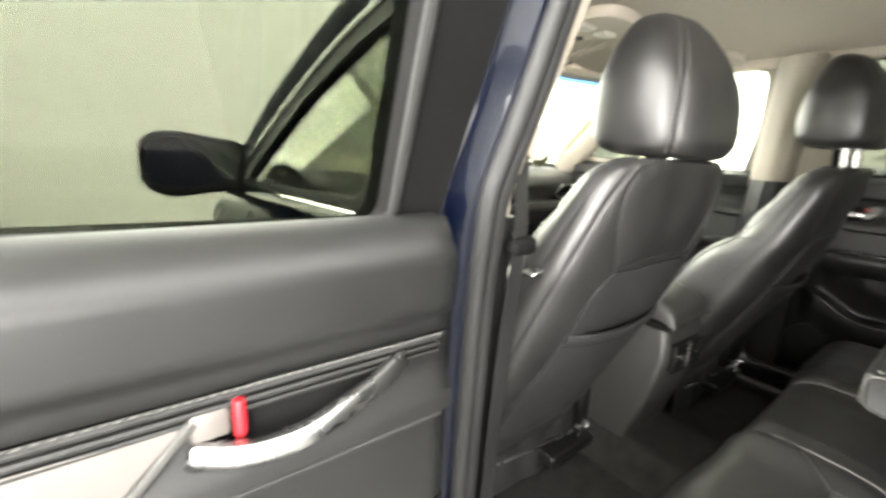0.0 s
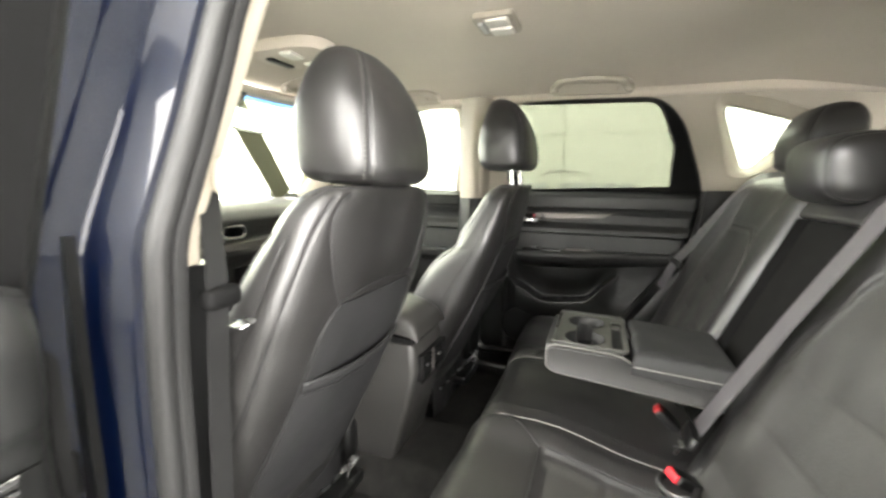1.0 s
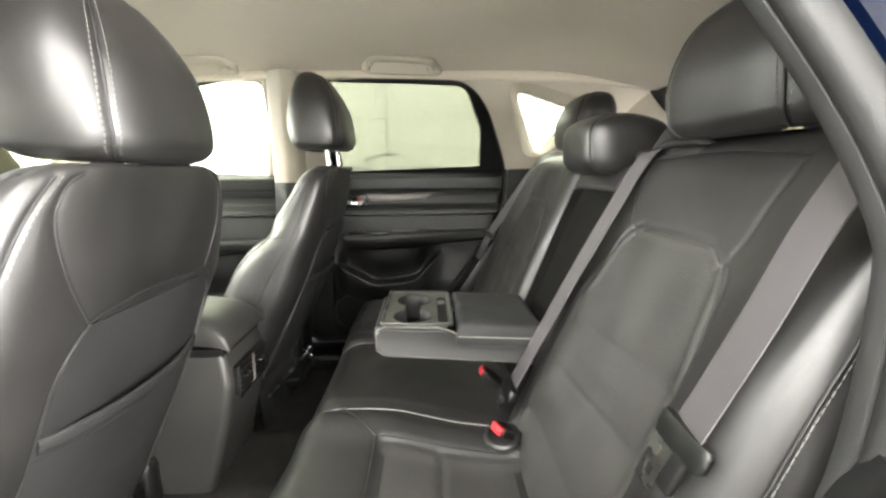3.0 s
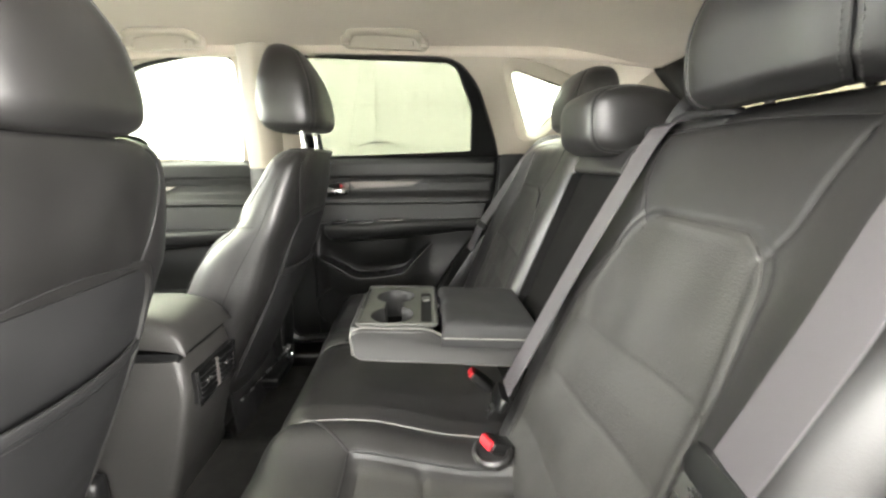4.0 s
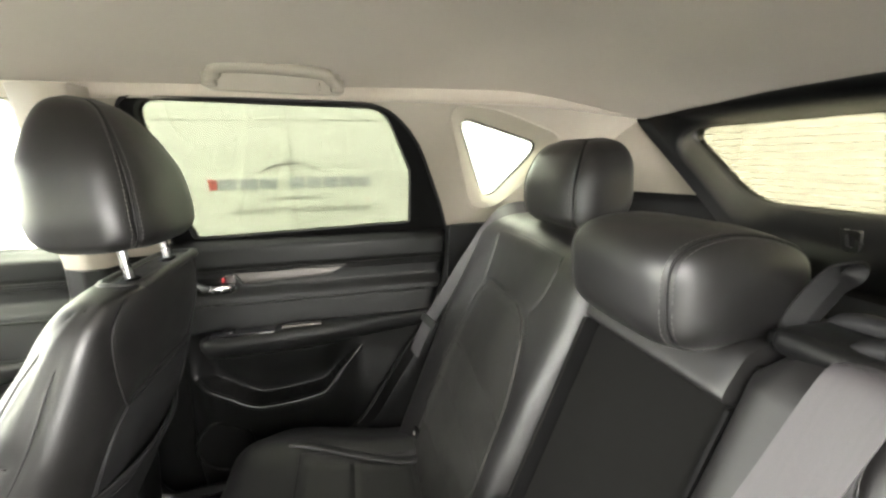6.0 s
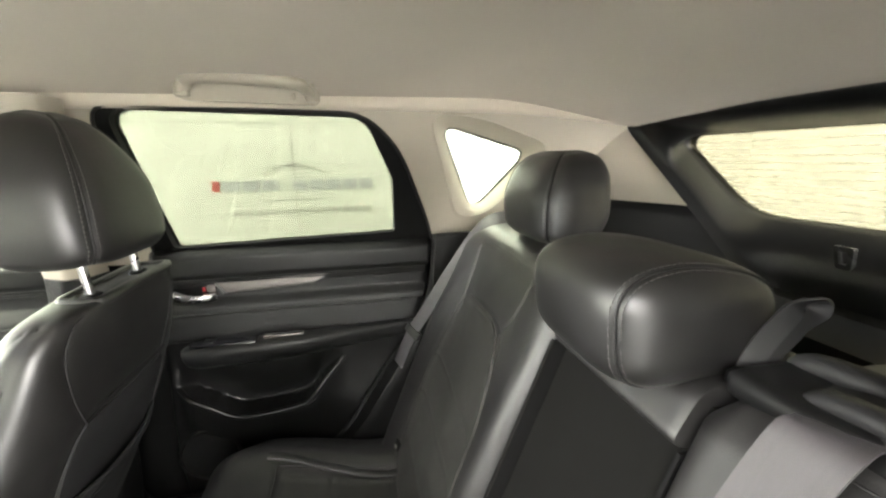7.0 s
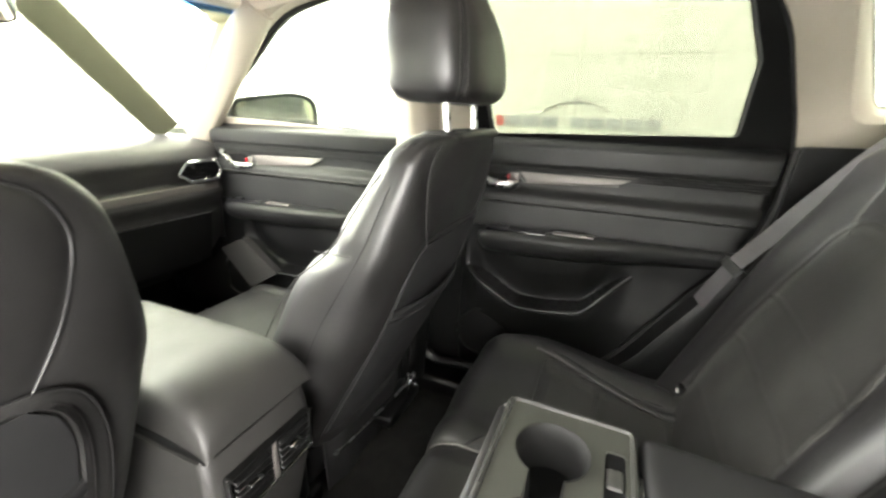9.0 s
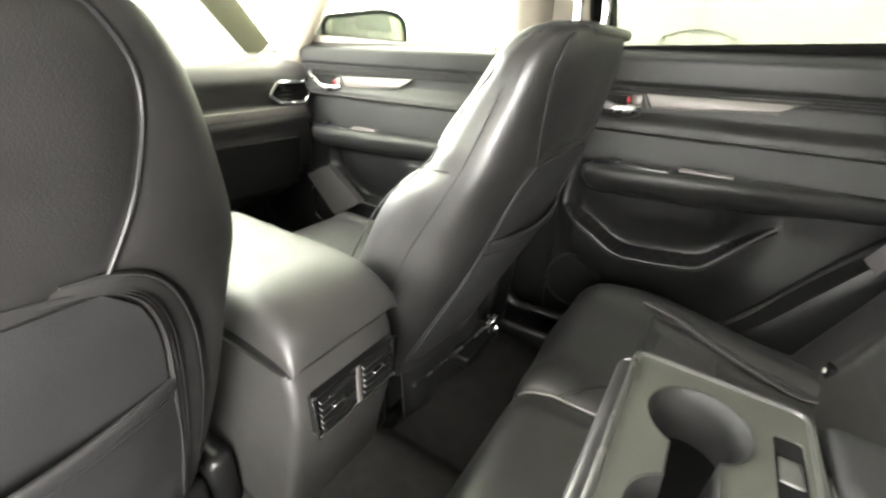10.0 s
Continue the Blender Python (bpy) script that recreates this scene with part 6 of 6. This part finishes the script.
# dome lamp
dl = empty("dome_lamp", "small beige ceiling lamp with two lenses", "lamp")
part("bezel", prism(roundpoly([(-0.058, 0.178), (0.058, 0.178), (0.058, 0.272), (-0.058, 0.272)], 0.012, 4), [], lambda x, y, d: (x, y, 1.5625 - d), 0, 0.012), TRIM, dl)
for s in (-1, 1):
    part("lens", rbox(s * 0.027 - 0.021, s * 0.027 + 0.021, 0.192, 0.245, 1.544, 1.554, 0.004), LENS, dl, "milky lamp lens")
part("switch", rbox(-0.03, 0.03, 0.25, 0.264, 1.545, 1.553, 0.003), GREY, dl)


def grab_handle(x, ya, yb, za, zb):
    ob = empty("grab_handle", "beige folding grab handle above the door window", "grab handle", group="grab handles")
    s = 1 if x > 0 else -1
    pts = [(x, ya, za), (x - s * 0.014, ya - 0.012, za + 0.012), (x - s * 0.035, ya - 0.03, za + 0.020), (x - s * 0.042, (ya + yb) / 2, (za + zb) / 2 + 0.022),
           (x - s * 0.035, yb + 0.03, zb + 0.020), (x - s * 0.014, yb + 0.012, zb + 0.012), (x, yb, zb)]
    part("grip", sweep(smooth(pts, 8), ring(14, 0.0095, 0.013, 2.6), (s, 0, -0.6)), TRIM, ob)
    back = roundpoly([(ya + 0.012, za - 0.016), (ya + 0.006, za + 0.03), (yb - 0.006, zb + 0.03), (yb - 0.012, zb - 0.016)], 0.016, 4)
    part("base", prism(back, [], lambda y, z, d: (x + s * (0.016 - d) - s * 0.55 * (z - 1.50), y, z), 0.0, 0.014), TRIM, ob)
    for y, z in ((ya, za), (yb, zb)):
        part("end_cap", rbox(x - 0.012, x + 0.012, y - 0.014, y + 0.014, z - 0.012, z + 0.014, 0.006), TRIM, ob)
    part("coat_hook", tube(smooth([(x - s * 0.004, yb + 0.035, zb + 0.004), (x - s * 0.016, yb + 0.035, zb - 0.008), (x - s * 0.022, yb + 0.035, zb + 0.002)], 5), 0.003, 6), TRIM, ob)
    return ob


grab_handle(0.530, 0.150, -0.090, 1.512, 1.504)
grab_handle(0.530, 0.800, 0.590, 1.502, 1.508)

# ---- seat belts ----


def tongue(p, along, face):
    """Slider and steel tongue at the end of a belt; along points down the belt, face out of it."""
    a, f = Vector(along).normalized(), Vector(face).normalized()
    s = a.cross(f).normalized()
    f = s.cross(a)
    m = Matrix((s, f, a)).transposed().to_4x4()
    m.translation = Vector(p)
    return m


def seat_belt(points, up, label, width=0.047, mat=BELT):
    ob = empty("seat_belt", label, "seat belt", group="seat belts")
    path = smooth(points, 10)
    part("webbing", ribbon(path, width, 0.0016, up), mat, ob, "woven webbing")
    return ob, path


b1, path = seat_belt([(-0.668, -0.47, 1.40), (-0.655, -0.43, 1.27), (-0.619, -0.383, 1.14), (-0.610, -0.341, 1.03), (-0.600, -0.300, 0.925)], (0.15, 0.9, 0.4), "hanging grey belt with steel tongue by the open door", 0.048)
tm = tongue((-0.599, -0.296, 0.915), (0.05, 0.38, -0.92), (0.0, 0.9, 0.4))
part("tongue_slider", moved(loft([[(0.038 * a * g, 0.0075 * b * g, z) for a, b in ring(32, 1, 1, 3.4)] for g, z in ((0.90, -0.011), (1.0, -0.007), (1.0, 0.009), (0.86, 0.015))]), tm), PLASTIC, b1, "black plastic belt slider")
part("tongue", moved(prism(roundpoly([(-0.004, 0.012), (0.028, 0.012), (0.025, 0.066), (-0.001, 0.066)], 0.005, 3), [roundpoly([(0.006, 0.044), (0.018, 0.044), (0.018, 0.056), (0.006, 0.056)], 0.002, 2)], lambda x, z, d: (x, d + 0.004, z), -0.0012, 0.0012), tm), STEEL, b1, "steel belt tongue")
part("tongue_guard", moved(rbox(-0.026, -0.006, 0.0, 0.010, 0.012, 0.050, 0.004), tm), DARK, b1)

b2, path = seat_belt([(-0.207, -0.505, 1.200), (-0.209, -0.470, 1.203), (-0.210, -0.440, 1.190), (-0.204, -0.396, 1.108), (-0.190, -0.322, 0.955), (-0.180, -0.222, 0.745)], (0.0, 0.9, 0.42), "parked grey belt beside the armrest slot", 0.050)
tm = tongue((-0.179, -0.213, 0.730), (0.04, 0.42, -0.90), (0.0, 0.9, 0.42))
part("tongue_slider", moved(loft([[(0.034 * a * g, 0.009 * b * g, z) for a, b in ring(24, 1, 1, 3.4)] for g, z in ((0.9, -0.010), (1.0, -0.005), (1.0, 0.010), (0.8, 0.016))]), tm), PLASTIC, b2)
part("tongue", moved(prism(roundpoly([(-0.006, 0.012), (0.022, 0.012), (0.019, 0.052), (-0.003, 0.052)], 0.004, 3), [roundpoly([(0.003, 0.034), (0.013, 0.034), (0.013, 0.043), (0.003, 0.043)], 0.002, 2)], lambda x, z, d: (x, d, z), -0.0012, 0.0012), tm), STEEL, b2)
# moulded guide on the backrest shoulder under which the belt comes out
part("belt_guide", rbox(-0.325, -0.125, -0.552, -0.462, 1.180, 1.206, 0.011), PLASTIC, b2, "black moulded belt guide")
for y, x0, r in ((-0.530, -0.134, 0.0120), (-0.486, -0.178, 0.0105)):
    bend = smooth([(x0, y - 0.004, 1.196), (x0 - 0.012, y, 1.2085), (x0 - 0.05, y + 0.002, 1.2135), (x0 - 0.11, y + 0.001, 1.2125), (-0.325, y - 0.006, 1.204)], 8)
    part("guide_lip", sweep(bend, ring(16, r, 0.78 * r, 2.3)), POCKET, b2, "soft rounded lip of the belt guide", angle=60)
b3, path = seat_belt([(0.636, -0.57, 1.222), (0.636, -0.49, 1.204), (0.637, -0.398, 1.085), (0.638, -0.335, 0.988), (0.642, -0.288, 0.915), (0.66, -0.25, 0.82)], (-0.5, 0.8, 0.35), "grey belt along the far backrest", 0.040)
part("slider", moved(loft([[(0.03 * a, 0.008 * b, z) for a, b in ring(20, 1, 1, 3.4)] for z in (-0.01, 0.01)]), tongue((0.642, -0.292, 0.92), (0.02, 0.5, -0.8), (-0.5, 0.8, 0.35))), PLASTIC, b3)
# driver belt on the near centre pillar
b4, path = seat_belt([(-0.600, 0.455, 1.33), (-0.618, 0.435, 1.16), (-0.640, 0.406, 1.05), (-0.648, 0.410, 0.85), (-0.655, 0.415, 0.48)], (0.25, -0.95, 0), "black driver belt hanging on the centre pillar", 0.040, PIPING)
part("slider", rbox(-0.664, -0.612, 0.392, 0.416, 1.030, 1.058, 0.010), DARK, b4, "black belt slider")
part("tongue", moved(rbox(-0.0015, 0.0015, -0.012, 0.012, -0.045, 0.0, 0.001, 1), Matrix.Translation((-0.578, 0.402, 1.008)) @ pose(0, 0, 0, 0, 78, 0)), STEEL, b4)
part("anchor", loft([[(-0.637 + 0.014 * g, 0.405 + 0.020 * a, 1.192 + 0.022 * b) for a, b in ring(20, g, g, 2.6)] for g in (1.0, 0.6)]), TRIM, b4)
b5, path = seat_belt([(0.655, 0.455, 1.36), (0.66, 0.45, 1.2), (0.665, 0.455, 0.9), (0.67, 0.46, 0.48)], (-1, -0.3, 0), "passenger belt hanging on the centre pillar", 0.047)
part("anchor", rbox(0.625, 0.655, 0.425, 0.485, 1.17, 1.205, 0.008), PLASTIC, b5)


def buckle(x, y, z, tilt, turn, label):
    ob = empty("belt_buckle", label, "belt buckle", group="belt buckles")
    m = Matrix.Translation((x, y, z)) @ pose(0, 0, 0, tilt, 0, turn)
    part("shell", moved(rbox(-0.019, 0.019, -0.010, 0.010, -0.055, 0.004, 0.005), m), PLASTIC, ob)
    part("release_button", moved(rbox(-0.015, 0.015, -0.0085, 0.0085, -0.004, 0.010, 0.003), m), RED, ob, "red release button")
    part("stalk", moved(ribbon([(0, 0, -0.05), (0, -0.01, -0.10)], 0.03, 0.006, (0, 1, 0)), m), BELT, ob)
    return ob


buckle(-0.222, -0.186, 0.668, -62, 24, "belt buckle with red button in the cushion gap")
collar = [(-0.222 + 0.034 * math.cos(a), -0.192 + 0.030 * math.sin(a), 0.650 - 0.10 * 0.030 * math.sin(a)) for a in np.linspace(0, 2 * math.pi, 30, endpoint=False)]
part("buckle_pocket", sweep(collar, ring(10, 0.006, 0.007, 2), (0, 0, 1), True), LEATHER, bench, "leather collar round the buckle opening")
buckle(0.008, -0.186, 0.672, -50, -6, "belt buckle with red button under the armrest")
buckle(0.20, -0.185, 0.668, -48, -15, "far belt buckle with red button")

# strap loop on the shoulder of the near backrest
loop = empty("strap_loop", "black belt guide loop on the backrest shoulder", "strap")
part("strap", ribbon(smooth([(-0.112, -0.505, 1.188), (-0.110, -0.516, 1.206), (-0.116, -0.528, 1.232), (-0.121, -0.540, 1.250), (-0.123, -0.554, 1.254), (-0.122, -0.556, 1.242), (-0.117, -0.542, 1.224), (-0.112, -0.530, 1.204), (-0.112, -0.520, 1.188)], 8), 0.019, 0.0025, (0.3, -0.6, 0.7)), PIPING, loop, "folded woven strap")
part("clip", rbox(-0.175, -0.105, -0.535, -0.485, 1.172, 1.192, 0.006), PLASTIC, loop)
# child seat anchors between cushion and backrest
for x in (0.27, 0.53):
    an = empty("anchor_tag", "small pale anchor button between cushion and backrest", "anchor", group="child seat anchors")
    part("button", loft([[(x + 0.005 * a, bench_y(0.66) + 0.012 + 0.003 * k, 0.662 + 0.005 * b) for a, b in ring(14, 1, 1, 2)] for k in range(2)]), LENS, an)
    part("socket", rbox(x - 0.014, x + 0.014, bench_y(0.66) - 0.01, bench_y(0.66) + 0.012, 0.648, 0.676, 0.004), DARK, an)
